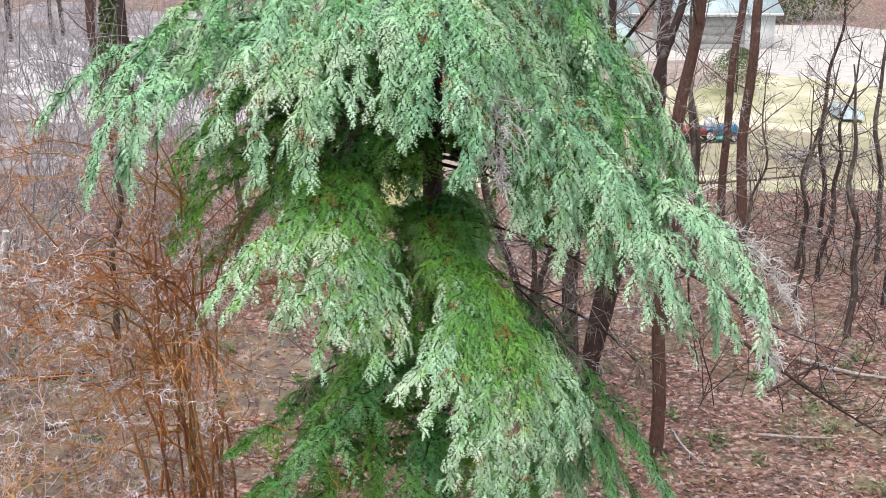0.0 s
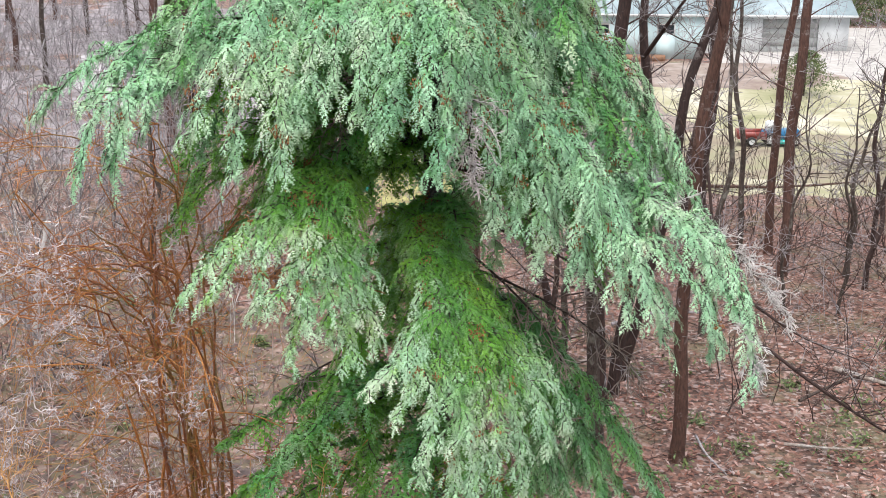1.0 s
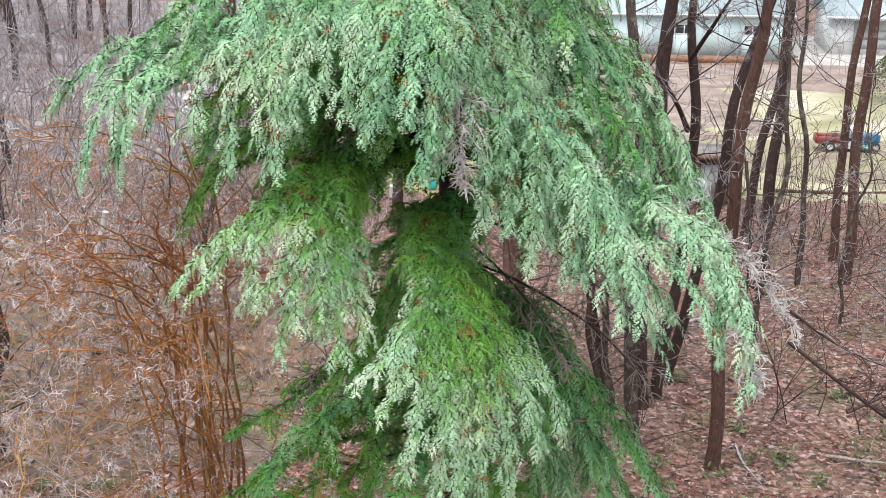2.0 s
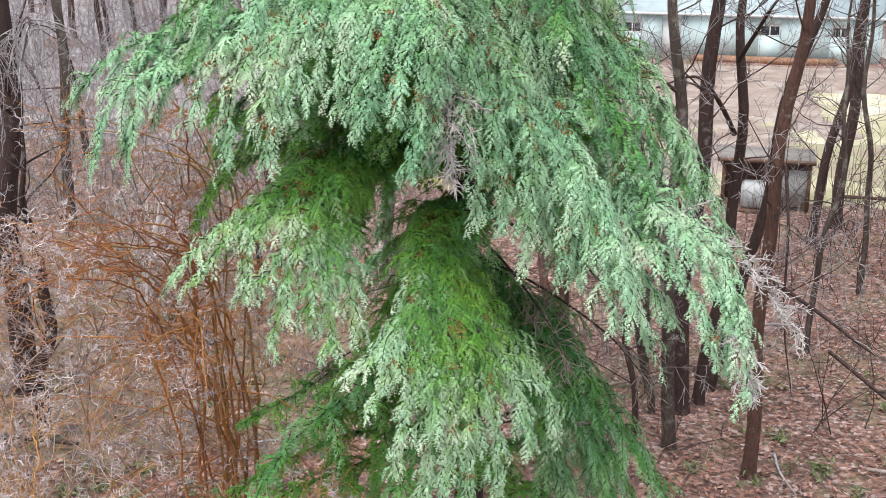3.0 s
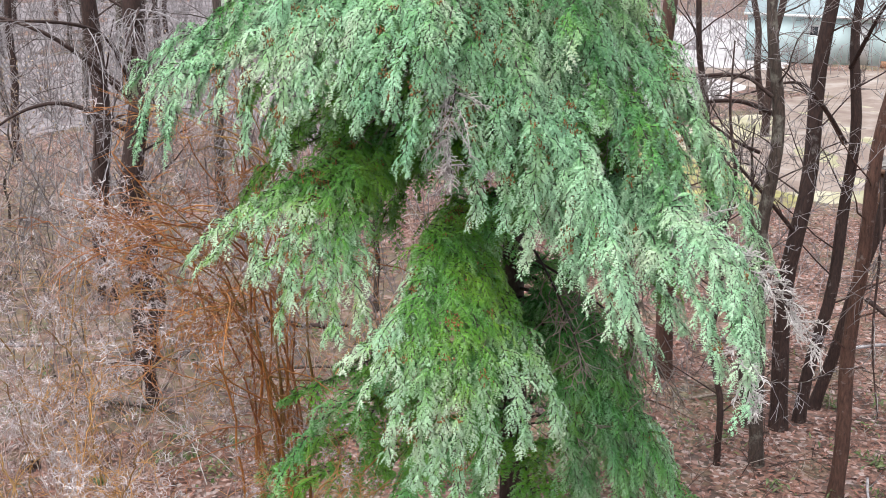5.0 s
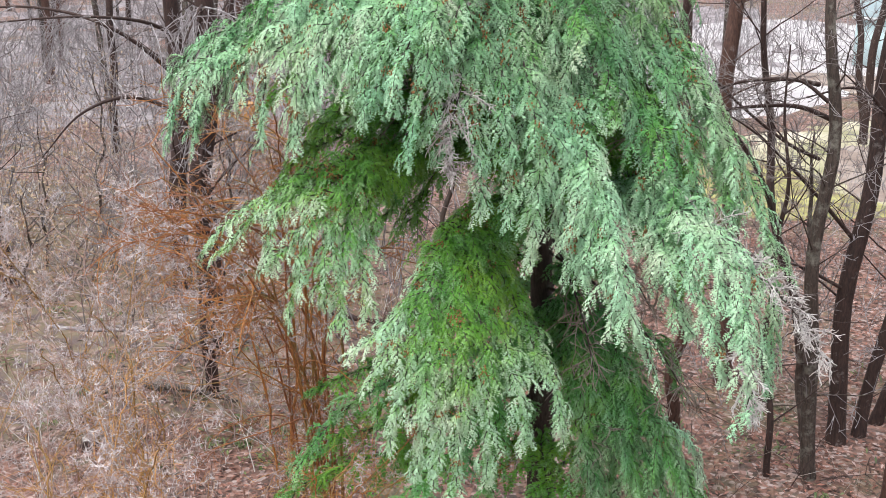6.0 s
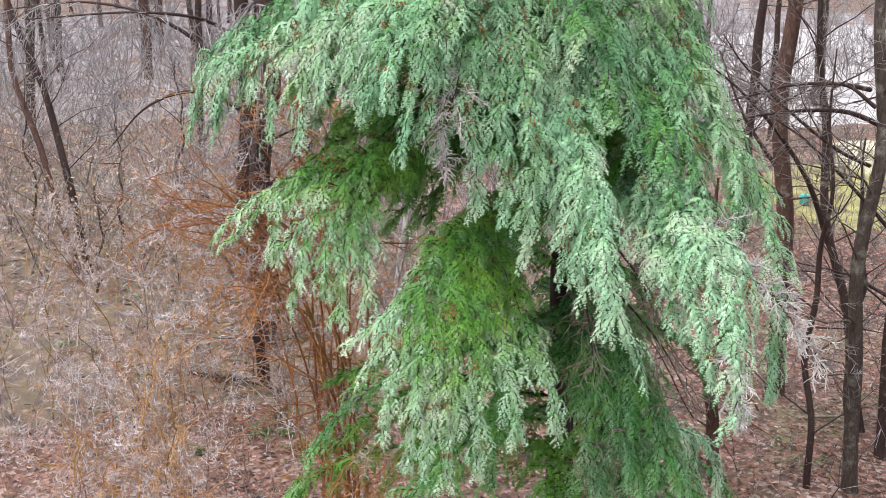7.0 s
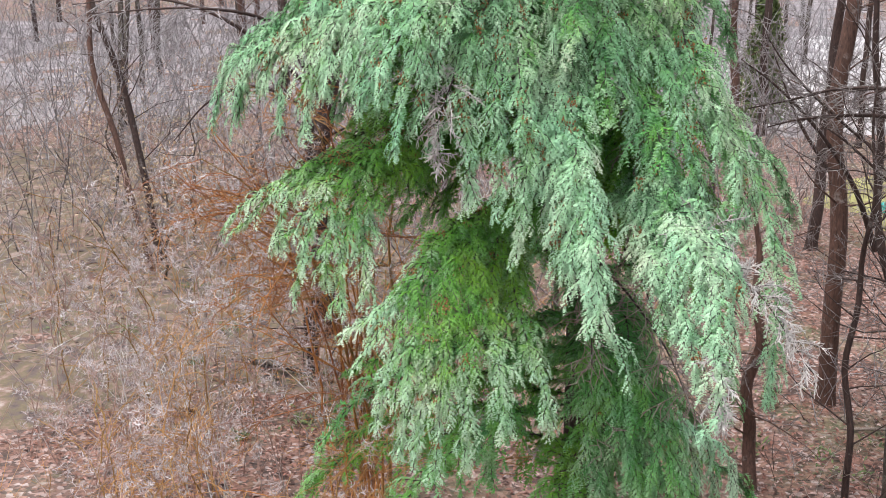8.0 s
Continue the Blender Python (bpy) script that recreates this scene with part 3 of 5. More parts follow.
# the long pale frond
frond(5.37, [(0.41, 8, 5.32), (0.72, 7.65, 5.01), (0.96, 7.38, 4.7), (1.18, 7.21, 4.36), (1.36, 7.04, 4.02), (1.49, 7, 3.72), (1.54, 7.12, 3.49)], 0.36, FRONT, 30, 0)
frond(5.3, [(0.43, 7.92, 5.25), (0.73, 7.46, 4.89), (0.91, 7.31, 4.57), (1.01, 7.23, 4.23), (1.02, 7.23, 3.86)], 0.36, FRONT, 30, 0)
frond(5.23, [(0.51, 7.92, 5.18), (0.84, 7.46, 4.79), (1.07, 7.27, 4.41), (1.22, 7.15, 4.09), (1.32, 7.08, 3.64)], 0.36, FRONT, 30, 0)
frond(5.16, [(0.41, 7.85, 5.11), (0.67, 7.38, 4.76), (0.79, 7.31, 4.45), (0.85, 7.31, 4.12)], 0.36, FRONT, 30, 0)
# the outer side of the crown
frond(5.79, [(0.91, 8.62, 5.74), (1.07, 8.46, 5.37), (1.3, 8.31, 5.05), (1.51, 8.27, 4.79), (1.66, 8.27, 4.52), (1.71, 8.27, 4.12)], 0.42, OUTER, 40, 0)
frond(5.79, [(0.82, 8.46, 5.74), (0.99, 8.23, 5.31), (1.21, 8.12, 4.99), (1.38, 8.08, 4.7), (1.48, 8.08, 4.39), (1.5, 8.08, 4.04)], 0.42, OUTER, 40, 0)
frond(5.8, [(0.71, 8.38, 5.75), (0.86, 8.08, 5.33), (1.04, 8, 4.93), (1.17, 7.96, 4.6), (1.27, 7.92, 4.3), (1.28, 7.92, 4.06)], 0.42, OUTER, 40, 0)
frond(5.88, [(0.56, 8.15, 5.83), (0.57, 7.77, 5.57), (0.58, 7.65, 5.33), (0.57, 7.65, 5)], 0.42, OUTER, 40, 0)
frond(5.92, [(0.67, 8.15, 5.87), (0.68, 7.77, 5.57), (0.73, 7.65, 5.3), (0.76, 7.65, 5.04)], 0.42, OUTER, 40, 0)
frond(5.92, [(0.77, 8.23, 5.87), (0.8, 7.92, 5.56), (0.97, 7.85, 5.36), (1, 7.85, 5.01)], 0.42, OUTER, 40, 0)
frond(5.9, [(0.9, 8.69, 5.85), (1, 8.62, 5.51), (1.15, 8.54, 5.13)], 0.42, OUTER, 40, 0)
# the lowest frosted bough
frond(4.33, [(1.2, 8.15, 4.28), (1.52, 7.77, 4.24), (1.76, 7.62, 4.11), (1.95, 7.46, 3.95), (2.09, 7.31, 3.63), (2.17, 7.23, 3.24)], 0.36, FRONT, 10, 0)
frond(4.24, [(1.19, 8, 4.19), (1.42, 7.69, 4.02), (1.64, 7.5, 3.87), (1.84, 7.38, 3.66), (1.97, 7.31, 3.35)], 0.36, FRONT, 10, 0)
frond(4.18, [(1.16, 7.92, 4.13), (1.31, 7.77, 3.95), (1.53, 7.62, 3.7), (1.65, 7.58, 3.51)], 0.36, FRONT, 10, 0)
frond(4.31, [(1.23, 8.23, 4.26), (1.58, 7.92, 4.16), (1.82, 7.77, 4.11), (1.97, 7.69, 3.99), (2, 7.65, 3.66)], 0.36, FRONT, 10, 0)
# its dead end
frond(4.29, [(1.26, 8.31, 4.24), (1.62, 7.92, 4.13), (1.86, 7.81, 3.95), (2.13, 7.77, 3.83), (2.46, 7.77, 3.46)], 0.34, FRONT, 0, 0.4)
# its whitened tip
frond(4.29, [(1.2, 8.15, 4.24), (1.52, 7.73, 4.21), (1.8, 7.54, 3.98), (2.06, 7.31, 3.59), (2.19, 7.23, 3.18)], 0.2, FRONT, 0, 0.12)
# the green bough that reaches over the shrub
frond(4.46, [(-0.8, 8.15, 4.41), (-0.73, 7.31, 4.42), (-0.87, 6.88, 4.38), (-1.11, 6.71, 4.23), (-1.27, 6.54, 4.07), (-1.36, 6.45, 3.93)], 0.34, OVER, 30, 0)
frond(4.44, [(-0.8, 8.15, 4.39), (-0.74, 7.23, 4.4), (-0.9, 6.85, 4.33), (-1.07, 6.62, 4.16), (-1.19, 6.44, 3.94)], 0.34, OVER, 30, 0)
frond(4.42, [(-0.78, 8.15, 4.37), (-0.7, 7.23, 4.4), (-0.8, 6.81, 4.31), (-0.92, 6.62, 4.13), (-0.94, 6.54, 3.82)], 0.34, OVER, 30, 0)
frond(4.4, [(-0.76, 8.15, 4.35), (-0.63, 7.15, 4.39), (-0.67, 6.77, 4.26), (-0.75, 6.58, 4.01), (-0.86, 6.51, 3.93)], 0.34, OVER, 30, 0)
frond(4.4, [(-0.71, 8.15, 4.35), (-0.59, 7.15, 4.39), (-0.62, 6.73, 4.2), (-0.68, 6.58, 3.91), (-0.76, 6.54, 3.52)], 0.34, OVER, 30, 0)
frond(4.38, [(-0.71, 8.15, 4.33), (-0.55, 7.15, 4.36), (-0.54, 6.77, 4.12), (-0.53, 6.62, 3.91), (-0.51, 6.58, 3.62)], 0.34, OVER, 30, 0)
frond(4.36, [(-0.67, 8.15, 4.31), (-0.51, 7.15, 4.32), (-0.47, 6.81, 4.08), (-0.41, 6.65, 3.8), (-0.4, 6.62, 3.5)], 0.34, OVER, 30, 0)
frond(4.37, [(-0.65, 8.15, 4.32), (-0.48, 7.23, 4.3), (-0.41, 6.92, 4.09), (-0.32, 6.77, 3.84), (-0.25, 6.73, 3.6)], 0.34, OVER, 30, 0)
# the green bough in front of the trunk
frond(4.02, [(-0.1, 8, 3.97), (0.02, 7.23, 3.96), (0.01, 6.85, 3.7), (-0.11, 6.62, 3.5), (-0.29, 6.5, 3.34)], 0.29, MID, 25, 0)
frond(4.0, [(-0.1, 8, 3.95), (0.05, 7.15, 3.9), (0.06, 6.73, 3.63), (-0.01, 6.54, 3.39), (-0.1, 6.48, 3.2)], 0.29, MID, 25, 0)
frond(4.0, [(-0.08, 8, 3.95), (0.09, 7.08, 3.89), (0.15, 6.69, 3.58), (0.12, 6.54, 3.18), (0.04, 6.48, 2.77)], 0.29, MID, 25, 0)
frond(3.98, [(-0.06, 8, 3.93), (0.14, 7.08, 3.82), (0.24, 6.69, 3.51), (0.27, 6.54, 3.12), (0.24, 6.5, 2.62)], 0.29, MID, 25, 0)
frond(3.98, [(-0.04, 8, 3.93), (0.22, 7.08, 3.83), (0.34, 6.73, 3.51), (0.38, 6.58, 3.12), (0.36, 6.52, 2.62)], 0.29, MID, 25, 0)
frond(3.98, [(-0.02, 8, 3.93), (0.28, 7.08, 3.8), (0.42, 6.77, 3.5), (0.5, 6.62, 3.12), (0.49, 6.58, 2.55)], 0.29, MID, 25, 0)
frond(3.99, [(0, 8, 3.94), (0.33, 7.15, 3.74), (0.52, 6.88, 3.47), (0.63, 6.73, 3.08), (0.67, 6.69, 2.6)], 0.29, MID, 25, 0)
frond(3.99, [(0.02, 8, 3.94), (0.37, 7.31, 3.69), (0.61, 7.04, 3.38), (0.77, 6.92, 3.13), (0.85, 6.88, 2.83)], 0.29, MID, 25, 0)
frond(3.97, [(0.02, 8.08, 3.92), (0.39, 7.54, 3.61), (0.68, 7.31, 3.32), (0.88, 7.23, 3.09), (0.97, 7.21, 2.75)], 0.29, MID, 25, 0)
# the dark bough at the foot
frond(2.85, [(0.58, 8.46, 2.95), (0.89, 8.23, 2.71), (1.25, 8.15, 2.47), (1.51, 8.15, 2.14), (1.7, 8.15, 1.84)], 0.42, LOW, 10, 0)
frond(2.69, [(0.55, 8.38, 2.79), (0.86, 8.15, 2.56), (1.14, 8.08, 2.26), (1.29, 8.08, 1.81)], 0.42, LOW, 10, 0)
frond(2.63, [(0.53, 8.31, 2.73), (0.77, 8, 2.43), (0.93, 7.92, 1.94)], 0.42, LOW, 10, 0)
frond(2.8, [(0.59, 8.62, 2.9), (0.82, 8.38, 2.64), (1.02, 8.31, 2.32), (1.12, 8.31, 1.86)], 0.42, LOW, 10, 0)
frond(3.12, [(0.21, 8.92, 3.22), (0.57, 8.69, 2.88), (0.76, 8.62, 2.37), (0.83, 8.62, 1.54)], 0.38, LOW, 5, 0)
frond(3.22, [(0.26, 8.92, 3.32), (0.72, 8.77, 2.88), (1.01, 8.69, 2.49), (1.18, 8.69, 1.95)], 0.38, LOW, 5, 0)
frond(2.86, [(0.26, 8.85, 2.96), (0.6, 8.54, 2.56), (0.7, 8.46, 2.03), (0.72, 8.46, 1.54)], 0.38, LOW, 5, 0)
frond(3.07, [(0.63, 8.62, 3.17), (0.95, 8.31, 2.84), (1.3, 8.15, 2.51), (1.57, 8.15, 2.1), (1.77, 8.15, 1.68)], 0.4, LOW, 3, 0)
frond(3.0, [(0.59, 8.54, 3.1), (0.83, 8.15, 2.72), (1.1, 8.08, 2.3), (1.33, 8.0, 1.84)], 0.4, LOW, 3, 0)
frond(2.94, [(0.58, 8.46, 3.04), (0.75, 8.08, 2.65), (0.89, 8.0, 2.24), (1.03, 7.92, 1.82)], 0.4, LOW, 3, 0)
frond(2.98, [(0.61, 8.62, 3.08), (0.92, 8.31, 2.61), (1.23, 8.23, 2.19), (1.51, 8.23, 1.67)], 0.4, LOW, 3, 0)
frond(5.0, [(0.8, 9.0, 5.0), (1.5, 8.6, 4.6), (1.95, 8.35, 3.9), (2.05, 8.22, 2.95)], 0.34, HIGH, 0, 0)
frond(1.85, [(0.5, 9.3, 1.98), (0.92, 9.45, 1.9), (1.17, 9.55, 1.72), (1.26, 9.6, 1.1)], 0.3, (0.9, 1.1), 0, 0)
frond(1.85, [(0.45, 9.25, 1.98), (0.8, 9.4, 1.95), (1.02, 9.5, 1.75), (1.08, 9.55, 1.08)], 0.3, (0.7, 1.1), 0, 0)
frond(1.8, [(0.45, 9.25, 1.9), (0.75, 9.4, 1.88), (0.9, 9.48, 1.65), (0.95, 9.5, 1.1)], 0.28, (0.5, 1.0), 0, 0)
# inside the crown
deep_bough(2.0, [(-0.1, 8.2, 2.2), (-0.25, 7.5, 2.0), (-0.35, 7.1, 1.65), (-0.35, 6.9, 1.3)], 0.6, (0, 0.2))
deep_bough(5.1, [(-0.6, 8.6, 5.2), (-1.1, 8.2, 5.1), (-1.45, 7.95, 4.8), (-1.6, 7.85, 4.5)], 0.6, (0.05, 0.4))
deep_bough(5.2, [(-0.3, 8.4, 5.3), (-0.6, 7.9, 5.2), (-0.8, 7.6, 4.95), (-0.85, 7.5, 4.7)], 0.5, (0.0, 0.3))
deep_bough(4.9, [(-0.4, 8.7, 5.0), (-0.8, 8.4, 4.9), (-1.05, 8.2, 4.6), (-1.15, 8.1, 4.3)], 0.6, (0.0, 0.15))
deep_bough(2.5, [(-0.4, 8.3, 2.7), (-0.8, 7.7, 2.55), (-1.1, 7.4, 2.25), (-1.25, 7.25, 1.95)], 0.65, (0, 0.2))
deep_bough(5.7, [(-0.3, 8.3, 5.75), (-0.55, 7.7, 5.6), (-0.7, 7.25, 5.35), (-0.72, 7.05, 5.05)], 0.73, INNER)
deep_bough(6.2, [(-0.5, 8.3, 6.3), (-1.0, 7.7, 6.0), (-1.35, 7.35, 5.6), (-1.5, 7.2, 5.2)], 0.6, INNER)
deep_bough(5.8, [(-0.7, 8.4, 5.9), (-1.3, 7.9, 5.7), (-1.8, 7.6, 5.4), (-2.0, 7.5, 5.1)], 0.55, INNER)
deep_bough(6.6, [(-0.2, 8.2, 6.6), (-0.35, 7.6, 6.35), (-0.55, 7.2, 5.95), (-0.62, 7.05, 5.6)], 0.78, INNER)
deep_bough(6.6, [(0.0, 8.2, 6.6), (0.1, 7.6, 6.35), (0.2, 7.2, 5.95), (0.25, 7.05, 5.55)], 0.78, INNER)
deep_bough(6.4, [(0.3, 8.4, 6.5), (0.6, 7.9, 6.2), (0.8, 7.6, 5.8), (0.9, 7.45, 5.4)], 0.78, INNER)
deep_bough(6.0, [(0.35, 8.5, 6.0), (0.7, 8.0, 5.7), (0.95, 7.7, 5.25), (1.05, 7.6, 4.85)], 0.55, INNER)
deep_bough(5.5, [(0.3, 8.4, 5.6), (0.6, 7.9, 5.3), (0.85, 7.65, 4.85), (0.95, 7.5, 4.4)], 0.55, INNER)
deep_bough(5.3, [(0.5, 8.5, 5.3), (1.0, 8.1, 5.0), (1.35, 7.85, 4.55), (1.5, 7.75, 4.1)], 0.55, INNER)
deep_bough(5.4, [(0.6, 8.8, 5.4), (1.2, 8.5, 5.1), (1.5, 8.35, 4.7), (1.65, 8.25, 4.3)], 0.5, INNER)
deep_bough(3.9, [(0.1, 8.5, 4.0), (0.18, 7.95, 3.95), (0.25, 7.6, 3.7), (0.28, 7.5, 3.4)], 0.55, (0, 0.2))
deep_bough(4.6, [(-0.3, 8.6, 4.7), (-0.55, 8.1, 4.6), (-0.7, 7.8, 4.35), (-0.75, 7.7, 4.05)], 0.6, (0, 0.1))
deep_bough(2.9, [(0.1, 8.4, 3.0), (0.2, 7.8, 2.9), (0.3, 7.5, 2.5), (0.32, 7.4, 2.1)], 0.55, (0, 0.2))
deep_bough(5.6, [(0.1, 8.3, 5.7), (0.3, 7.8, 5.4), (0.5, 7.5, 4.9), (0.6, 7.38, 4.3)], 0.6, INNER)
deep_bough(5.5, [(0.2, 8.3, 5.55), (0.55, 7.8, 5.2), (0.85, 7.5, 4.65), (1.05, 7.35, 4.0)], 0.6, INNER)
shaded_bough(4.9, [(-0.7, 9.0, 5.0), (-1.3, 8.85, 4.85), (-1.75, 8.7, 4.55), (-1.95, 8.6, 4.25)], 0.8)
shaded_bough(4.6, [(-0.6, 8.8, 4.75), (-1.2, 8.55, 4.65), (-1.65, 8.4, 4.35), (-1.9, 8.3, 4.0)], 0.8)
shaded_bough(4.7, [(-0.4, 8.7, 4.8), (-0.75, 8.35, 4.7), (-1.05, 8.1, 4.5), (-1.2, 8.0, 4.2)], 0.7)
shaded_bough(4.3, [(-0.3, 8.7, 4.4), (-0.5, 8.35, 4.3), (-0.65, 8.15, 4.05), (-0.7, 8.05, 3.8)], 0.7)
shaded_bough(4.1, [(-0.6, 8.9, 4.2), (-1.1, 8.75, 4.1), (-1.5, 8.6, 3.85), (-1.75, 8.5, 3.55)], 0.7)
shaded_bough(3.8, [(-0.2, 8.8, 3.9), (-0.3, 8.4, 3.8), (-0.3, 8.15, 3.55), (-0.3, 8.05, 3.2)], 0.6)
shaded_bough(3.7, [(0.05, 8.8, 3.8), (0.0, 8.4, 3.75), (-0.05, 8.1, 3.5), (-0.05, 8.0, 3.1)], 0.6)
shaded_bough(3.3, [(-0.3, 8.8, 3.4), (-0.5, 8.5, 3.25), (-0.6, 8.3, 2.95), (-0.65, 8.2, 2.6)], 0.6)
shaded_bough(4.6, [(0.3, 8.9, 4.7), (0.65, 8.65, 4.6), (0.9, 8.5, 4.3), (1.0, 8.4, 3.95)], 0.7)
shaded_bough(4.2, [(0.4, 9.0, 4.3), (0.8, 8.85, 4.15), (1.1, 8.75, 3.8), (1.25, 8.7, 3.4)], 0.7)
shaded_bough(1.6, [(-0.5, 8.6, 1.8), (-1.1, 8.1, 1.7), (-1.6, 7.8, 1.45), (-1.9, 7.6, 1.1)], 0.7)
shaded_bough(1.7, [(0.3, 8.4, 1.9), (0.6, 7.9, 1.7), (0.85, 7.6, 1.35), (0.95, 7.5, 0.95)], 0.7)
shaded_bough(4.67, [(-0.81, 8.46, 4.72), (-0.87, 8, 4.67), (-0.96, 7.69, 4.56)], 0.5)
shaded_bough(4.58, [(-0.77, 8.46, 4.63), (-0.81, 8.08, 4.57), (-0.9, 7.85, 4.41)], 0.5)
shaded_bough(4.7, [(-1, 8.46, 4.75), (-1.17, 8, 4.69), (-1.39, 7.77, 4.48)], 0.5)
shaded_bough(4.46, [(-0.97, 8.62, 4.51), (-0.89, 8.15, 4.26), (-0.88, 8, 4.04)], 0.5)
shaded_bough(4.38, [(0.27, 8.69, 4.43), (0.61, 8.31, 4.2), (0.82, 8.15, 3.88)], 0.5)
shaded_bough(4.39, [(0.49, 8.69, 4.44), (0.94, 8.31, 4.22), (1.14, 8.15, 3.9)], 0.5)
shaded_bough(4.61, [(0.53, 8.69, 4.66), (1.01, 8.38, 4.33), (1.33, 8.23, 3.98)], 0.5)
shaded_bough(4.61, [(0.28, 8.62, 4.66), (0.52, 8.15, 4.35), (0.6, 8, 3.98)], 0.5)
shaded_bough(5.02, [(0.67, 8.77, 5.07), (1.05, 8.54, 4.72), (1.28, 8.46, 4.33), (1.38, 8.46, 4.01)], 0.5)
shaded_bough(5.05, [(-0.32, 8.31, 5.1), (-0.26, 7.85, 4.85), (-0.3, 7.69, 4.64)], 0.5)
shaded_bough(5.21, [(-0.87, 8.15, 5.26), (-0.82, 7.69, 5.08), (-0.85, 7.54, 4.83)], 0.5)
shaded_bough(5.21, [(-1.33, 8, 5.26), (-1.38, 7.62, 5.03), (-1.49, 7.38, 4.75)], 0.5)
shaded_bough(2.48, [(-0.91, 8.62, 2.53), (-1.12, 8.15, 2.5), (-1.32, 7.92, 2.43), (-1.58, 7.85, 2.26)], 0.33)
shaded_bough(2.07, [(-0.92, 8.62, 2.12), (-0.95, 8.15, 2.03), (-0.7, 8, 1.74)], 0.33)
shaded_bough(2.19, [(-0.82, 8.62, 2.24), (-1.14, 8.15, 2.1), (-1.48, 8, 1.78)], 0.33)
shaded_bough(1.83, [(-0.9, 8.69, 1.88), (-1.41, 8.31, 1.74), (-1.93, 8.08, 1.41)], 0.33)
shaded_bough(2.78, [(-0.56, 8.46, 2.83), (-0.69, 8.15, 2.74), (-0.97, 8, 2.53)], 0.33)
shaded_bough(2.29, [(-0.57, 8.46, 2.34), (-0.49, 8.08, 2.13), (-0.54, 7.92, 1.71)], 0.33)
shaded_bough(4.46, [(-0.97, 8.38, 4.51), (-1.36, 8, 4.39), (-1.66, 7.85, 4.19), (-1.86, 7.85, 3.91)], 0.45)
shaded_bough(4.15, [(-0.89, 8.38, 4.2), (-0.87, 8.08, 3.93), (-1, 7.92, 3.7)], 0.45)
# the far side, the foot and the top of the crown, less dense
rng = np.random.default_rng(5)
for k in range(30):
    z = 1.3 + 0.24 * k
    az = math.radians(62 + (k * 137.5) % 85) if z < 6.7 else math.radians((k * 137.5) % 360)
    far = max(0.25, min(2.1, 2.6 * (9.3 - z) / 6.0)) * rng.uniform(0.8, 1.05)
    c, s = math.cos(az), math.sin(az)
    drop = 0.25 * far
    course = [(TRUNK[0] + c * far * a, TRUNK[1] + s * far * a, z + b) for a, b in ((0.35, 0.12), (0.68, 0.02 - drop * 0.3), (0.9, -drop), (1.0, -drop * 1.9))]
    bough(z, course, 0.5, (0.2, 0.7) if z > 3 else (0.0, 0.3), gap=0.15, coarse=2.2, twig=0.16, start=0.08, seed=300 + k)

# ---- bare trees ----
def grow(geo_wood, geo_twig, rng, start, way, length, radius, depth, twig, curl=0.16, lift=0.05, fine=0.0055):
    """A limb with its own limbs; the thinnest become twigs."""
    n = max(4, int(length / 0.4)) if depth > 0 else 2
    pts, d = [np.asarray(start, float)], unit(np.asarray(way, float))
    for _ in range(n):
        d = unit(d + rng.normal(0, curl, 3) + [0, 0, lift])
        pts.append(pts[-1] + d * length / n)
    pts = np.array(pts)
    rad = np.linspace(radius, max(radius * 0.3, 0.004), n + 1)
    tube(geo_wood if radius > 0.0135 else geo_twig, pts, rad, 7 if radius > 0.05 else (5 if radius > 0.0135 else 3))
    if depth <= 0:
        return
    for _ in range(twig[depth]):
        u = rng.uniform(0.25, 0.98)
        i = min(int(u * n), n - 1)
        p = pts[i] + (pts[i + 1] - pts[i]) * (u * n - i)
        t = unit(pts[i + 1] - pts[i])
        out = unit(np.cross(t, rng.normal(0, 1, 3)))
        ang = math.radians(rng.uniform(30, 75))
        grow(geo_wood, geo_twig, rng, p, t * math.cos(ang) + out * math.sin(ang), length * rng.uniform(0.3, 0.55) * (1.1 - 0.45 * u), max(radius * 0.45 * (1.1 - 0.5 * u), fine), depth - 1, twig, curl, lift, fine)


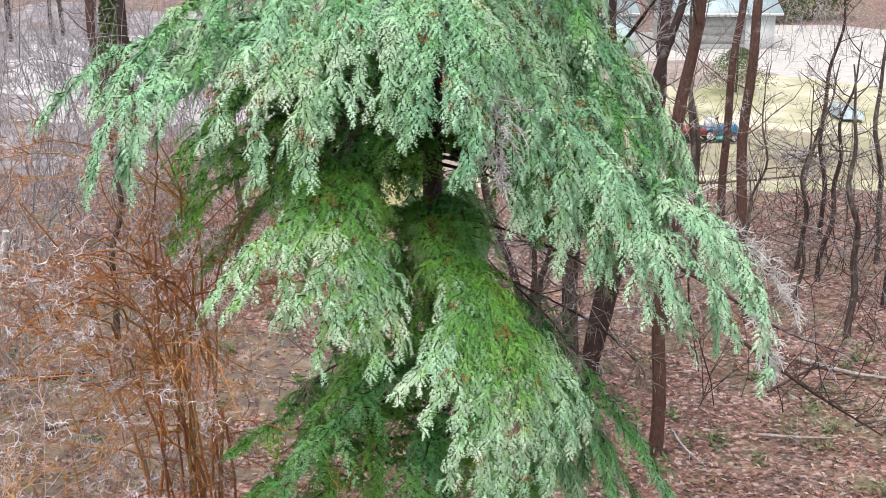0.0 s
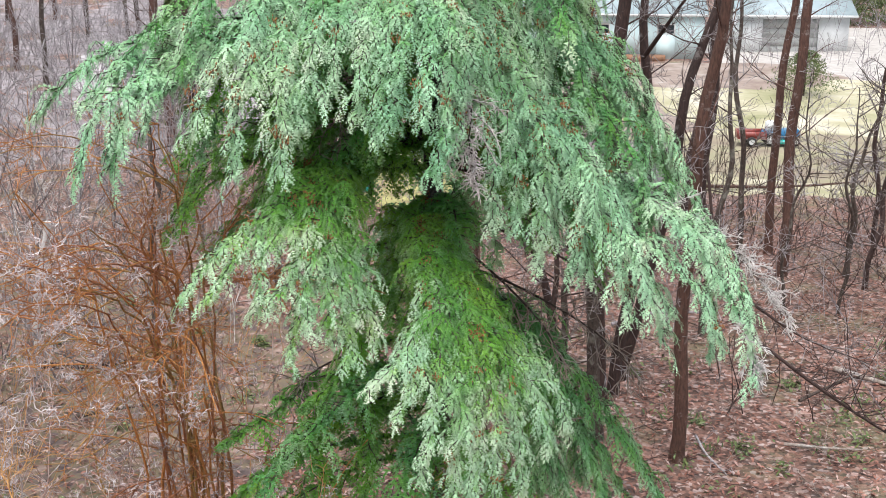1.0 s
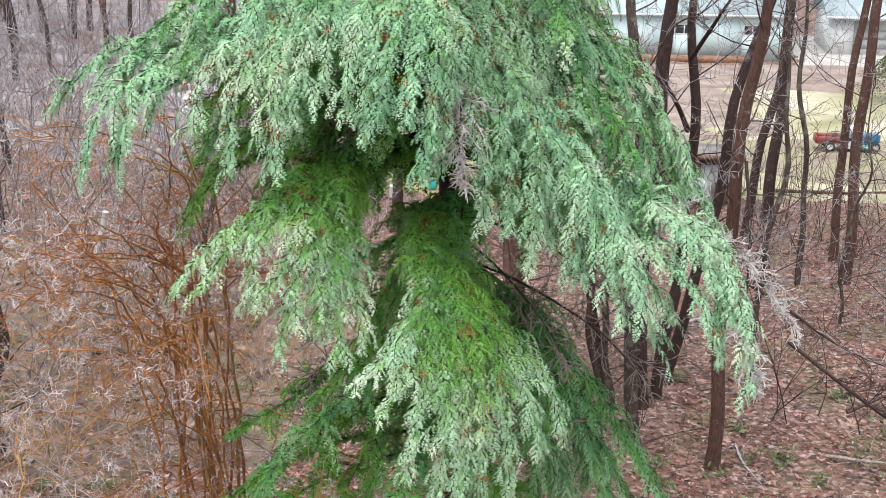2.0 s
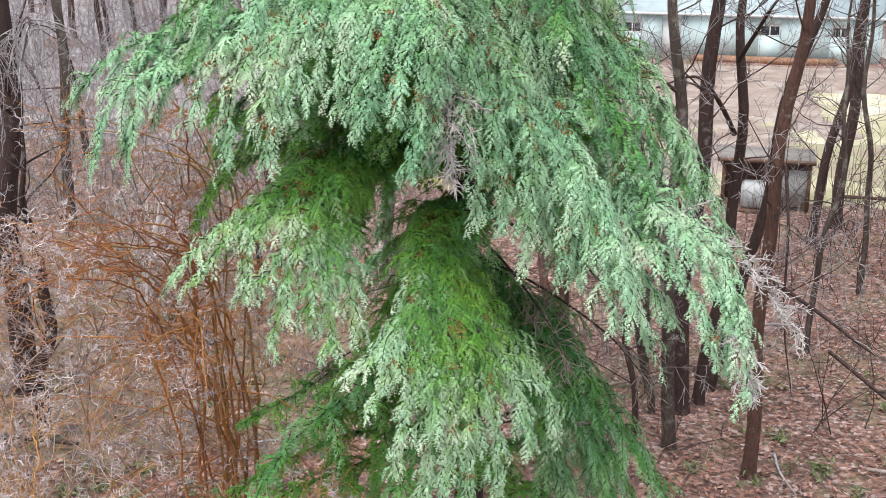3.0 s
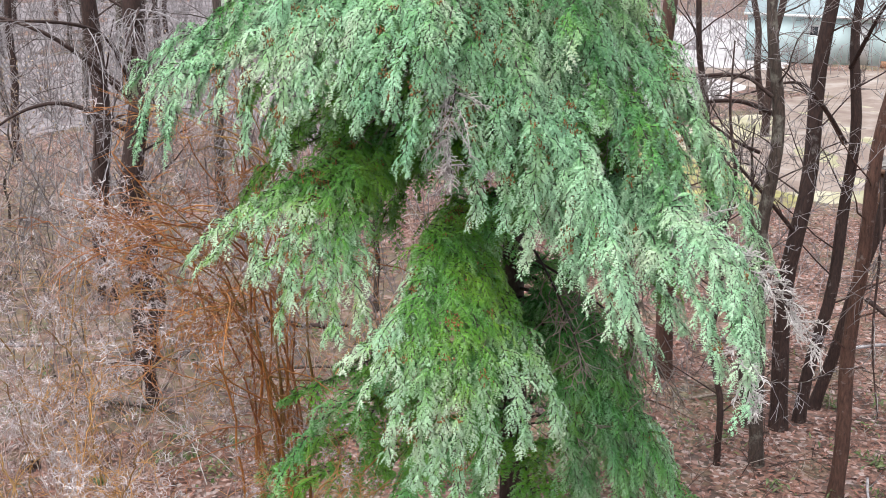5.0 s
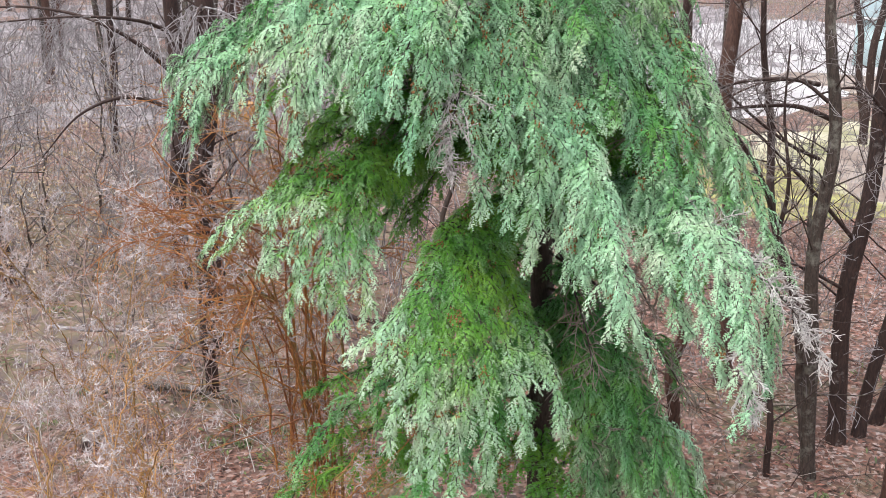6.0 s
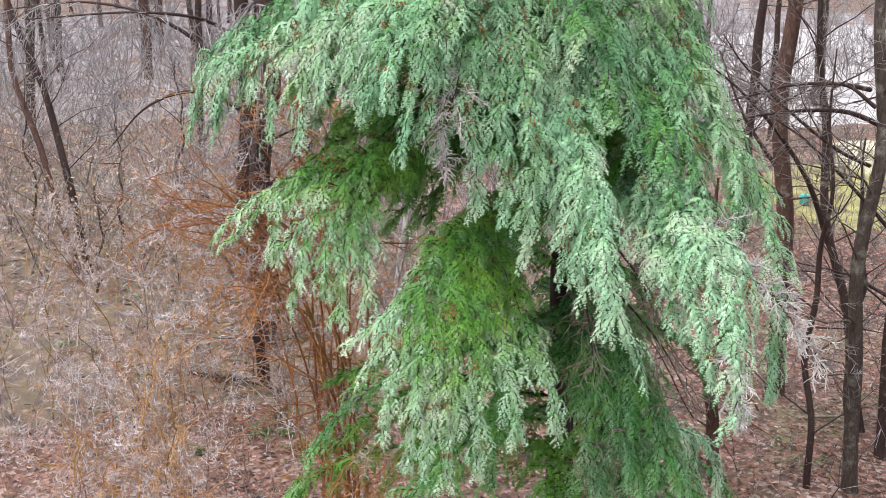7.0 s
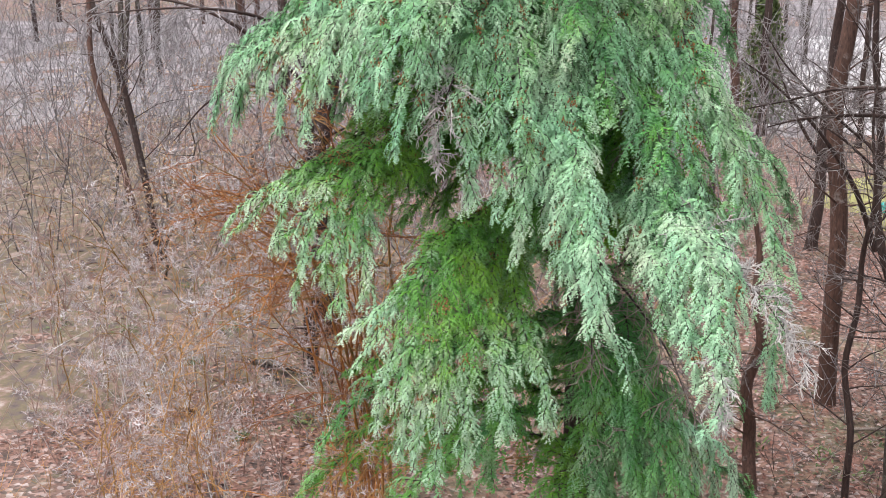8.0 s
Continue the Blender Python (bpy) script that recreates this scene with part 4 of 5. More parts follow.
def bare_tree(name, label, base, course, diameter, height, seed, bark, limbs=9, low=0.3, twig=(0, 4, 5), twig_mat=None, limb_len=2.4, fine=0.0055, group="bare trees of the wood"):
    """A leafless tree; course gives how far its trunk leans at its top, and how it bows."""
    rng = np.random.default_rng(seed)
    ob = thing(name, label, "tree", (base[0] * U, base[1] * U, 0), group)
    wood, twigs = Geo(), Geo()
    q = np.linspace(0, 1, 26)
    lean, bow = np.array(course[:2]), np.array(course[2:])
    wob = 0.11 * np.stack([np.sin(q * 9 + seed) + 0.45 * np.sin(q * 23 + seed * 3), np.cos(q * 8 + seed * 2) + 0.45 * np.cos(q * 21 + seed)], -1)
    xy = lean * q[:, None] + bow * np.sin(q * math.pi)[:, None] + wob * (q * (1 - q) * 4)[:, None]
    pts = np.concatenate([xy, (q * height - 0.12)[:, None]], 1)
    r = diameter / 2
    tube(wood, pts, np.interp(q, [0, 0.03, 0.5, 1], [r * 1.25, r * 1.0, r * 0.78, r * 0.18]), 12)
    part("trunk", wood, bark, ob, smooth=True)
    for k in range(limbs):
        u = low + (0.97 - low) * (k + rng.uniform(0, 1)) / limbs
        i = min(int(u * 25), 24)
        az = rng.uniform(0, 6.283)
        d = np.array([math.cos(az), math.sin(az), rng.uniform(0.15, 0.9)])
        crown = Geo()
        grow(crown, twigs, rng, pts[i], d, limb_len * (1.15 - 0.6 * u) * rng.uniform(0.5, 1.15), max(0.014, r * 0.15 * (1.15 - 0.7 * u)), 2, twig, fine=fine)
        part("limb", crown, bark, ob, smooth=True)
    if twigs.count:
        part("fine_branching", twigs, twig_mat or TWIG_GREY, ob, kind="stuff")
    return ob


WOODS = [
    # base in plan units, lean and bow in metres, diameter, height, bark
    ((2.45, 12.35), (0.1, 0.0, 0.05, 0.0), 0.21, 11.5, BARK_RED, "straight wet red-brown trunk of a bare tree"),
    ((1.58, 12.75), (-0.7, 0.2, 0.05, 0.0), 0.21, 11.0, BARK_GREY, "slim grey-brown bare tree with lichen"),
    ((1.66, 13.85), (1.0, 0.2, -0.45, 0.0), 0.27, 12.0, BARK_DARK, "dark forked bare tree with frosted twigs"),
    ((1.85, 14.15), (0.3, 0.4, 0.2, 0.0), 0.2, 10.5, BARK_DARK, "dark slender bare tree of a clump"),
    ((1.95, 14.6), (2.3, 0.2, -0.1, 0.0), 0.2, 10.5, BARK_DARK, "dark leaning bare tree of a clump"),
    ((1.25, 14.35), (-1.9, 0.2, -0.1, 0.0), 0.15, 9.5, BARK_DARK, "thin dark leaning bare tree"),
    ((5.0, 19.15), (0.15, 0.0, 0.05, 0.0), 0.24, 13.0, BARK_RED, "tall red-brown bare tree"),
    ((5.05, 20.5), (-0.1, 0.0, 0.05, 0.0), 0.2, 12.5, BARK_RED, "tall slim red-brown bare tree"),
    ((3.65, 21.8), (1.3, 0.0, -0.1, 0.0), 0.23, 10.5, BARK_DARK, "dark leaning bare tree by the lawn"),
    ((4.2, 23.2), (0.0, 0.0, 0.1, 0.0), 0.3, 12.5, BARK_DARK, "stout dark bare tree at the edge of the lawn"),
    ((4.25, 19.0), (-0.5, 0.0, 0.05, 0.0), 0.13, 8.5, BARK_GREY, "thin grey bare sapling"),
]
WOODS += [
    ((0.02, 14.8), (-0.5, 0.1, 0.0, 0.0), 0.3, 12.5, BARK_RED, "stout red-brown bare tree"),
    ((-2.9, 21.2), (-0.3, 0.2, 0.2, 0.0), 0.28, 9.5, BARK_DARK, "dark forked bare tree near the lawn"),
    ((0.3, 12.1), (-0.4, 0.3, 0.0, 0.0), 0.2, 4.5, BARK_RED, "short red-brown snag behind the hemlock"),
    ((-6.6, 12.5), (0.4, 0.0, -0.05, 0.0), 0.42, 12.0, BARK_DARK, "stout black-brown bare tree with icy twigs"),
    ((-8.6, 14.2), (0.3, 0.0, -0.1, 0.0), 0.38, 12.0, BARK_DARK, "dark bare tree with grey branches"),
    ((-11.1, 13.0), (-4.0, 0.3, 0.2, 0.0), 0.17, 11.5, BARK_DARK, "leaning dark bare tree in the wood"),
    ((-10.8, 12.6), (-2.6, 0.0, -0.3, 0.0), 0.15, 10.5, BARK_RED, "slim reddish bare tree in the wood"),
    ((-8.3, 29.0), (-0.8, 0.0, 0.0, 0.0), 0.33, 12.0, BARK_RED, "reddish bare tree in the distance"),
    ((-6.0, 35.7), (-0.3, 0.0, 0.0, 0.0), 0.42, 13.0, BARK_GREY, "grey bare tree in the distance"),
    ((-1.2, 31.2), (0.0, 0.0, 0.1, 0.0), 0.28, 11.0, BARK_DARK, "dark bare tree at the far side of the lawn"),
    ((-1.7, 34.3), (-1.8, 0.0, 0.0, 0.0), 0.26, 10.0, BARK_DARK, "leaning dark bare tree beyond the lawn"),
]
for k, (base, course, dia, high, bark, label) in enumerate(WOODS):
    bare_tree("bare_tree", label, base, course, dia, high, 40 + k, bark, limbs=15, low=0.2, limb_len=2.1, twig=(0, 5, 5), fine=0.0045, twig_mat=TWIG_DARK if k < 14 and k % 3 else None)
THIN = [((6.2, 18.5), 0.12), ((5.9, 16.0), 0.14), ((6.05, 19.2), 0.11), ((1.17, 12.55), 0.1), ((1.3, 13.7), 0.13), ((3.28, 16.3), 0.12), ((6.9, 17.4), 0.1), ((5.5, 17.3), 0.08),
        ((7.6, 19.6), 0.13), ((7.1, 21.3), 0.12), ((4.6, 17.2), 0.07), ((-4.6, 15.5), 0.12), ((-5.6, 11.3), 0.22), ((-3.2, 17.5), 0.14)]
for k, (base, dia) in enumerate(THIN):
    r = random.Random(k)
    bare_tree("bare_sapling", "thin bare sapling standing in leaf litter", base, (r.uniform(-0.5, 0.7), r.uniform(-0.3, 0.3), r.uniform(-0.15, 0.15), 0), dia, r.uniform(4.5, 7.5), 80 + k, BARK_GREY if k % 3 else BARK_DARK,
              limbs=14, low=0.15, limb_len=1.5, twig=(0, 4, 4), twig_mat=TWIG_DARK if k % 2 else None, group="saplings of the wood")

# the wood further off: five kinds, repeated
kinds = [bare_tree("bare_tree", "distant bare grey-brown tree in the wood", (-14 - 3 * k, 22 + 4 * k), (0.4 * k - 0.8, 0, 0.2, 0), 0.22 + 0.05 * (k % 3), 10.0 + k, 120 + k, (BARK_GREY, BARK_DARK, BARK_RED)[k % 3],
                   limbs=9, low=0.12, limb_len=3.0, twig=(0, 3, 3), fine=0.009) for k in range(5)]
rng = np.random.default_rng(21)
spots = []
while len(spots) < 100:
    x, y = rng.uniform(-46, 22), rng.uniform(12, 60)
    yard = (x > -4 - 0.12 * (y - 20)) and y > 17
    near = x > -9.5 and y < 17
    if (yard and not (x > 8 and y < 23) and y < 50) or near or x > -7 and y < 22 or any((x - a) ** 2 + (y - b) ** 2 < 2.4 for a, b in spots) or (-15 < x < -3 and y > 20 and rng.random() < 0.75):
        continue
    spots.append((x, y))
for k, (x, y) in enumerate(spots):
    sc = rng.uniform(0.8, 1.2)
    copy_thing(kinds[k % 5], pose(x * U, y * U, 0, 0, 0, rng.uniform(0, 360))).scale = (sc, sc, sc)

# limbs that reach out between the trunks
def reaching_limb(owner, points, radius, seed, mat=BARK_DARK, hang=0.0):
    rng = np.random.default_rng(seed)
    origin = np.array(owner.location)
    pts = spline(np.array(points) * U - origin, 18)
    wood, twigs = Geo(), Geo()
    tube(wood, pts, np.linspace(radius, 0.008, 18), 7)
    for k in range(20 if hang else 14):
        i = rng.integers(4, 17)
        d = unit(pts[i] - pts[i - 1]) + rng.normal(0, 0.6, 3)
        if hang:
            # long thin shoots that arch over and hang
            d, p = unit(d * [1, 1, 0.3]), [pts[i]]
            step = rng.uniform(0.06, 0.2)
            for _ in range(9):
                d = unit(d + rng.normal(0, 0.12, 3) + DOWN * 0.3 * hang)
                p.append(p[-1] + d * step)
            tube(twigs, p, np.linspace(0.009, 0.004, 10), 3)
            for j in range(2, 10, 2):
                grow(twigs, twigs, rng, p[j], d + rng.normal(0, 0.6, 3) + DOWN * 0.4, rng.uniform(0.2, 0.5), 0.005, 1, (0, 2), 0.2, -0.1)
        else:
            grow(twigs, twigs, rng, pts[i], d, rng.uniform(0.3, 0.9), 0.009, 1, (0, 4), 0.2, 0.02)
    limb = part("limb", wood, mat, owner, smooth=True)
    part("fine_branching", twigs, TWIG_GREY if hang else TWIG_DARK, limb, kind="stuff")


clump = [o for o in bpy.data.objects if o.name.startswith("bare_tree") and o.parent is None]
reaching_limb(clump[3], [(2.05, 14.1, 3.5), (1.85, 13.6, 3.95), (1.6, 13.1, 4.3), (1.2, 12.6, 4.25)], 0.045, 1)
reaching_limb(clump[1], [(1.4, 12.72, 4.2), (1.1, 12.65, 4.4), (0.7, 12.6, 4.35)], 0.03, 2)
reaching_limb(clump[3], [(2.03, 14.1, 4.35), (2.2, 13.6, 4.75), (2.37, 13.2, 5.12), (2.7, 12.8, 5.6)], 0.04, 3)
reaching_limb(clump[2], [(1.62, 13.8, 2.5), (1.2, 13.4, 3.1), (0.7, 13.0, 3.7), (0.3, 12.8, 4.0)], 0.035, 4)
reaching_limb(clump[2], [(1.6, 13.8, 1.9), (1.1, 13.5, 2.2), (0.6, 13.3, 2.3)], 0.03, 5)
reaching_limb(clump[0], [(2.56, 12.3, 3.55), (2.63, 12.1, 2.9), (2.66, 12.0, 2.0), (2.8, 11.9, 1.2)], 0.025, 6)
reaching_limb(clump[0], [(2.55, 12.3, 2.3), (3.0, 12.0, 2.1), (3.6, 11.8, 1.75), (4.3, 11.7, 1.5)], 0.035, 7)
reaching_limb(clump[11], [(-0.15, 14.8, 2.9), (-0.6, 14.6, 3.6), (-0.9, 14.4, 4.4)], 0.04, 8)
reaching_limb(clump[14], [(-6.55, 12.5, 4.0), (-6.1, 12.1, 4.4), (-5.5, 11.6, 4.3), (-5.0, 11.2, 3.7)], 0.05, 9)
reaching_limb(clump[14], [(-6.6, 12.5, 3.2), (-7.2, 12.0, 3.6), (-7.8, 11.6, 3.4), (-8.3, 11.3, 2.8)], 0.05, 10)
reaching_limb(clump[1], [(1.14, 13.46, 4.25), (0.89, 13.08, 4.34), (0.52, 12.77, 4.33), (0.23, 12.46, 4.24), (-0.19, 12.31, 4.11)], 0.035, 30)
reaching_limb(clump[1], [(1.38, 13.23, 3.92), (1.07, 12.92, 4.09), (0.71, 12.62, 4.11), (0.36, 12.31, 4.07), (0.1, 12.15, 3.98)], 0.04, 31)
reaching_limb(clump[2], [(1.2, 13.54, 3.43), (0.92, 13.23, 3.63), (0.5, 12.92, 4.02), (0.09, 12.62, 4.49), (-0.12, 12.46, 4.83)], 0.03, 32)
reaching_limb(clump[3], [(0.87, 13.46, 2.54), (0.65, 13.23, 3.25), (0.33, 12.92, 3.85), (-0.05, 12.69, 4.29), (-0.38, 12.46, 4.58)], 0.045, 33)
weeping = [o for o in bpy.data.objects if o.name.startswith("bare_sapling") and o.parent is None][12]
reaching_limb(weeping, [(-5.6, 11.3, 4.1), (-5.2, 10.4, 4.75), (-5.5, 9.6, 4.95), (-6.7, 9.0, 4.85)], 0.04, 21, hang=0.7)
reaching_limb(weeping, [(-5.6, 11.3, 3.9), (-5.9, 10.4, 4.7), (-6.8, 10.0, 4.95), (-8.2, 9.8, 4.8)], 0.04, 22, hang=0.7)
reaching_limb(weeping, [(-5.6, 11.3, 4.3), (-5.1, 10.9, 4.9), (-4.7, 10.4, 5.0), (-4.5, 9.9, 4.7)], 0.03, 23, hang=0.6)


BARK_RUSSET = bark_material("russet_stem_bark", (0.2, 0.07, 0.03), (0.5, 0.19, 0.075), (0.42, 0.3, 0.22), 0.05, 0.6, 0.3)

# ---- the orange-stemmed shrub beside the hemlock ----
SHRUB = np.array([-1.95, 8.45, 0.0])
shrub = thing("flowering_shrub", "tall bare multi-stemmed shrub with orange bark and frosted seed heads", "shrub", SHRUB * U)


def star_head(geo, rng, at, size):
    """A tangled frosted seed head: one tuft of many thin crooked stalks."""
    for _ in range(9):
        hub = at + rng.normal(0, size * 0.3, 3)
        for _ in range(6):
            d = unit(rng.normal(0, 1, 3) + [0, 0, 0.2])
            side = unit(np.cross(d, rng.normal(0, 1, 3)))
            ln = size * rng.uniform(0.2, 0.55)
            mid = hub + d * ln * 0.5 + side * ln * 0.2
            w = side * rng.uniform(0.0022, 0.0042)
            geo.add([hub - w, hub + w, mid + w, mid - w, hub + d * ln], [(0, 1, 2), (0, 2, 3), (3, 2, 4)])


def shrub_twigs(rng, twigs, seeds, pts, out, count, first, heads, span):
    """Thin crooked twigs along a stem, some of which end in seed heads."""
    for _ in range(count):
        i = rng.integers(first, len(pts))
        d = unit(out * 0.7 + rng.normal(0, 0.7, 3) + [0, 0, 0.15])
        ln = rng.uniform(*span)
        p = [pts[i]]
        for _ in range(6):
            d = unit(d + rng.normal(0, 0.2, 3) + [0, 0, -0.05])
            p.append(p[-1] + d * ln / 6)
            if rng.random() < 0.85:
                e = unit(d + rng.normal(0, 0.8, 3)) * rng.uniform(0.08, 0.32)
                tube(twigs, [p[-1], p[-1] + e * 0.5 + rng.normal(0, 0.03, 3), p[-1] + e], [0.0034, 0.003, 0.002], 3)
                if rng.random() < heads * 0.08:
                    star_head(seeds, rng, p[-1] + e, rng.uniform(0.06, 0.12))
        tube(twigs, p, np.linspace(0.0055, 0.003, 7), 3)
        if rng.random() < heads:
            star_head(seeds, rng, p[-1], rng.uniform(0.14, 0.28))


def shrub_stem(owner, rng, az, reach, height, radius, bark, heads, foot=0.3, limbs=4, twig_mat=None):
    """One crooked stem that forks into arching limbs, with twigs and seed heads."""
    c, s = math.cos(az), math.sin(az)
    b = np.array([rng.normal(0, foot), rng.normal(0, foot), -0.05])
    pts = spline([b, b + [c * reach * 0.07, s * reach * 0.07, height * 0.42], b + [c * reach * 0.42, s * reach * 0.42, height * 0.78], b + [c * reach, s * reach, height * rng.uniform(0.86, 1.0)]], 22)
    pts += np.concatenate([np.zeros((1, 3)), np.cumsum(rng.normal(0, 0.032, (21, 3)) * [1, 1, 0.4], 0)])
    stem, twigs, seeds = Geo(), Geo(), Geo()
    tube(stem, pts, np.linspace(radius, 0.006, 22), 7)
    out = np.array([c, s, 0.25])
    shrub_twigs(rng, twigs, seeds, pts, out, 12, 5, heads * 0.7, (0.25, 0.75))
    ob = part("stem", stem, bark, owner, smooth=True)
    for _ in range(limbs):
        i = rng.integers(7, 17)
        a2 = az + rng.normal(0, 0.7)
        d = np.array([math.cos(a2), math.sin(a2), rng.uniform(0.4, 1.2)])
        d = unit(d)
        q, ln = [pts[i]], rng.uniform(1.0, 2.1)
        for _ in range(9):
            d = unit(d + rng.normal(0, 0.13, 3) + [0, 0, -0.1])
            q.append(q[-1] + d * ln / 9)
        q = np.array(q)
        g = Geo()
        tube(g, q, np.linspace(radius * 0.55, 0.005, 10), 5)
        part("limb", g, bark, ob, smooth=True)
        shrub_twigs(rng, twigs, seeds, q, unit(q[-1] - q[0]), 5, 3, heads * 0.7, (0.2, 0.6))
    part("fine_branching", twigs, twig_mat or (BARK_ORANGE, TWIG_GOLD, BARK_RUSSET, TWIG_MAUVE, BARK_ORANGE)[rng.integers(5)], ob, kind="stuff")
    if seeds.count:
        part("seed_head_tuft", seeds, SEED, ob, "pale frosted seed heads", kind="stuff")


rng = np.random.default_rng(77)
for k in range(16):
    lean = k < 8
    az = math.radians(rng.uniform(212, 264) if lean else rng.uniform(140, 330))
    reach = rng.uniform(1.1, 2.2) if lean else rng.uniform(0.2, 0.9)
    shrub_stem(shrub, rng, az, reach, rng.uniform(5.0, 6.2) + (0.0 if lean else 0.4), rng.uniform(0.014, 0.028), (BARK_ORANGE, BARK_RUSSET, BARK_OLIVE)[k % 3], 0.3, 0.2, 3)
low = thing("flowering_shrub", "low spreading bare shrub with golden twigs and frosted heads", "shrub", (-2.75 * U, 6.9 * U, 0))
for k in range(6):
    shrub_stem(low, rng, math.radians(rng.uniform(110, 330)), rng.uniform(0.5, 1.4), rng.uniform(2.2, 3.6), rng.uniform(0.007, 0.011), (BARK_OLIVE, TWIG_GOLD)[k % 2], 0.6, 0.5, 2, TWIG_GOLD)

fore = thing("flowering_shrub", "small bare shrub with slender olive stems under the hemlock", "shrub", (-1.15 * U, 7.55 * U, 0))
for k in range(6):
    shrub_stem(fore, rng, rng.uniform(0, 6.283), rng.uniform(0.3, 0.9), rng.uniform(2.2, 3.4), rng.uniform(0.008, 0.014), (BARK_OLIVE, BARK_ORANGE)[k % 2], 0.25, 0.15, 2, TWIG_GOLD)
for x, y, high, n in ((-3.9, 8.0, 3.9, 6), (-5.4, 9.3, 4.0, 5), (-4.1, 10.4, 3.6, 4), (-7.2, 8.9, 3.4, 4), (-3.2, 6.6, 3.4, 4)):
    bush = thing("flowering_shrub", "bare pinkish shrub with frosted pale seed heads", "shrub", (x * U, y * U, 0))
    for k in range(n):
        shrub_stem(bush, rng, rng.uniform(0, 6.283), rng.uniform(0.4, 1.3), high * rng.uniform(0.75, 1.1), rng.uniform(0.008, 0.013), (BARK_OLIVE, TWIG_MAUVE)[k % 2], 0.75, 0.3, 2, TWIG_MAUVE)

# dead limbs low on the hemlock
for k, (rz, end) in enumerate([(3.75, (1.0, 8.2, 3.65)), (3.6, (0.75, 8.0, 3.3)), (3.4, (1.15, 8.35, 3.1)), (5.0, (-0.8, 8.5, 4.95)), (4.75, (-0.6, 8.3, 4.8)), (4.8, (0.7, 8.5, 4.75)), (2.6, (0.6, 8.3, 2.6)), (2.7, (-0.9, 8.4, 2.7))]):
    r = np.random.default_rng(900 + k)
    a, b = local([(TRUNK[0], TRUNK[1], rz)])[0], local([end])[0]
    pts = spline([a, (a + b) / 2 + [0, 0, 0.08], b, b + (b - a) * 0.25 + [0, 0, -0.2]], 14)
    wood, fine = Geo(), Geo()
    tube(wood, pts, np.linspace(0.018, 0.005, 14), 5)
    for _ in range(22):
        i = r.integers(5, 14)
        grow(fine, fine, r, pts[i], unit(b - a) * 0.5 + r.normal(0, 0.7, 3) + [0, 0, -0.25], r.uniform(0.2, 0.6), 0.006, 1, (0, 4), 0.2, -0.08)
    limb = part("dead_limb", wood, BARK_HEMLOCK, hemlock, "bare dead limb", smooth=True)
    part("dead_spray", fine, BRANCH_WOOD, limb, kind="stuff")

# ---- undergrowth ----
def brush(name, label, count, where, height, mat, seed, spread=0.35, twigs=4, radius=0.007):
    r = np.random.default_rng(seed)
    geo = Geo()
    made = 0
    while made < count:
        x, y = r.uniform(where[0], where[1]) * U, r.uniform(where[2], where[3]) * U
        if noise.noise(Vector((x * 0.16, y * 0.16, seed))) < -0.05:
            continue
        made += 1
        h = r.uniform(*height)
        d = unit(np.array([r.normal(0, spread), r.normal(0, spread), 1.0]))
        base = np.array([x, y, ground_height(x, y) - 0.03])
        p = [base]
        for _ in range(4):
            d = unit(d + r.normal(0, 0.14, 3))
            p.append(p[-1] + d * h / 4)
        grow_r = radius * r.uniform(0.7, 1.5)
        tube(geo, p, np.linspace(grow_r, grow_r * 0.45, 5), 3)
        for _ in range(twigs):
            i = r.integers(1, 5)
            e = unit(d + r.normal(0, 0.8, 3)) * h * r.uniform(0.15, 0.45)
            tube(geo, [p[i], p[i] + e * 0.5 + r.normal(0, 0.04, 3), p[i] + e], np.array([0.7, 0.55, 0.4]) * grow_r, 3)
    return tagged(part(name, geo, mat), label, "undergrowth", kind="stuff")


brush("brushwood", "mauve-grey bare brush covering the woodland floor", 1500, (-40, -5, 13, 55), (1.2, 5.0), TWIG_GREY, 3, radius=0.016, twigs=6)
brush("brushwood", "dark bare brush of the wood", 600, (-34, -3, 11, 42), (1.0, 4.2), TWIG_DARK, 4, radius=0.014, twigs=6)
brush("brushwood", "frosted pale brush on the woodland floor", 480, (-24, -3, 7, 28), (0.7, 2.6), TWIG_PALE, 5, radius=0.008, twigs=6)
brush("brushwood", "pinkish bare brush of the wood", 480, (-20, -2.5, 7, 26), (0.8, 3.6), TWIG_MAUVE, 16, twigs=6, radius=0.008)
brush("brushwood", "golden bare brush low in the wood", 240, (-12, -2, 5.5, 15), (0.5, 1.9), TWIG_GOLD, 6, radius=0.006)
brush("brushwood", "thin dark bare stems in leaf litter", 260, (2.5, 14, 13.5, 26), (0.6, 3.0), BARK_DARK, 7, radius=0.009)
brush("brushwood", "thin grey bare stems in leaf litter", 200, (-2.5, 12, 12, 24), (0.4, 2.2), TWIG_GREY, 8, radius=0.007)
brush("brushwood", "bare stems at the edge of the mossy grass", 130, (-6, 1.5, 19, 30), (0.5, 2.4), TWIG_DARK, 18, radius=0.007)
brush("fallen_twigs", "thin bleached twigs lying in leaf litter", 420, (-2, 10, 10.5, 22), (0.3, 1.3), BRANCH_WOOD, 27, spread=4.0, twigs=2, radius=0.006)
brush("fallen_twigs", "thin dark twigs lying in leaf litter", 320, (-2, 10, 10.5, 22), (0.4, 1.6), BARK_DARK, 28, spread=3.0, twigs=3, radius=0.007)
brush("brushwood", "grey twiggy hedge beyond the lawn", 450, (-20, 26, 41, 56), (1.2, 4.0), TWIG_GREY, 9, radius=0.014)


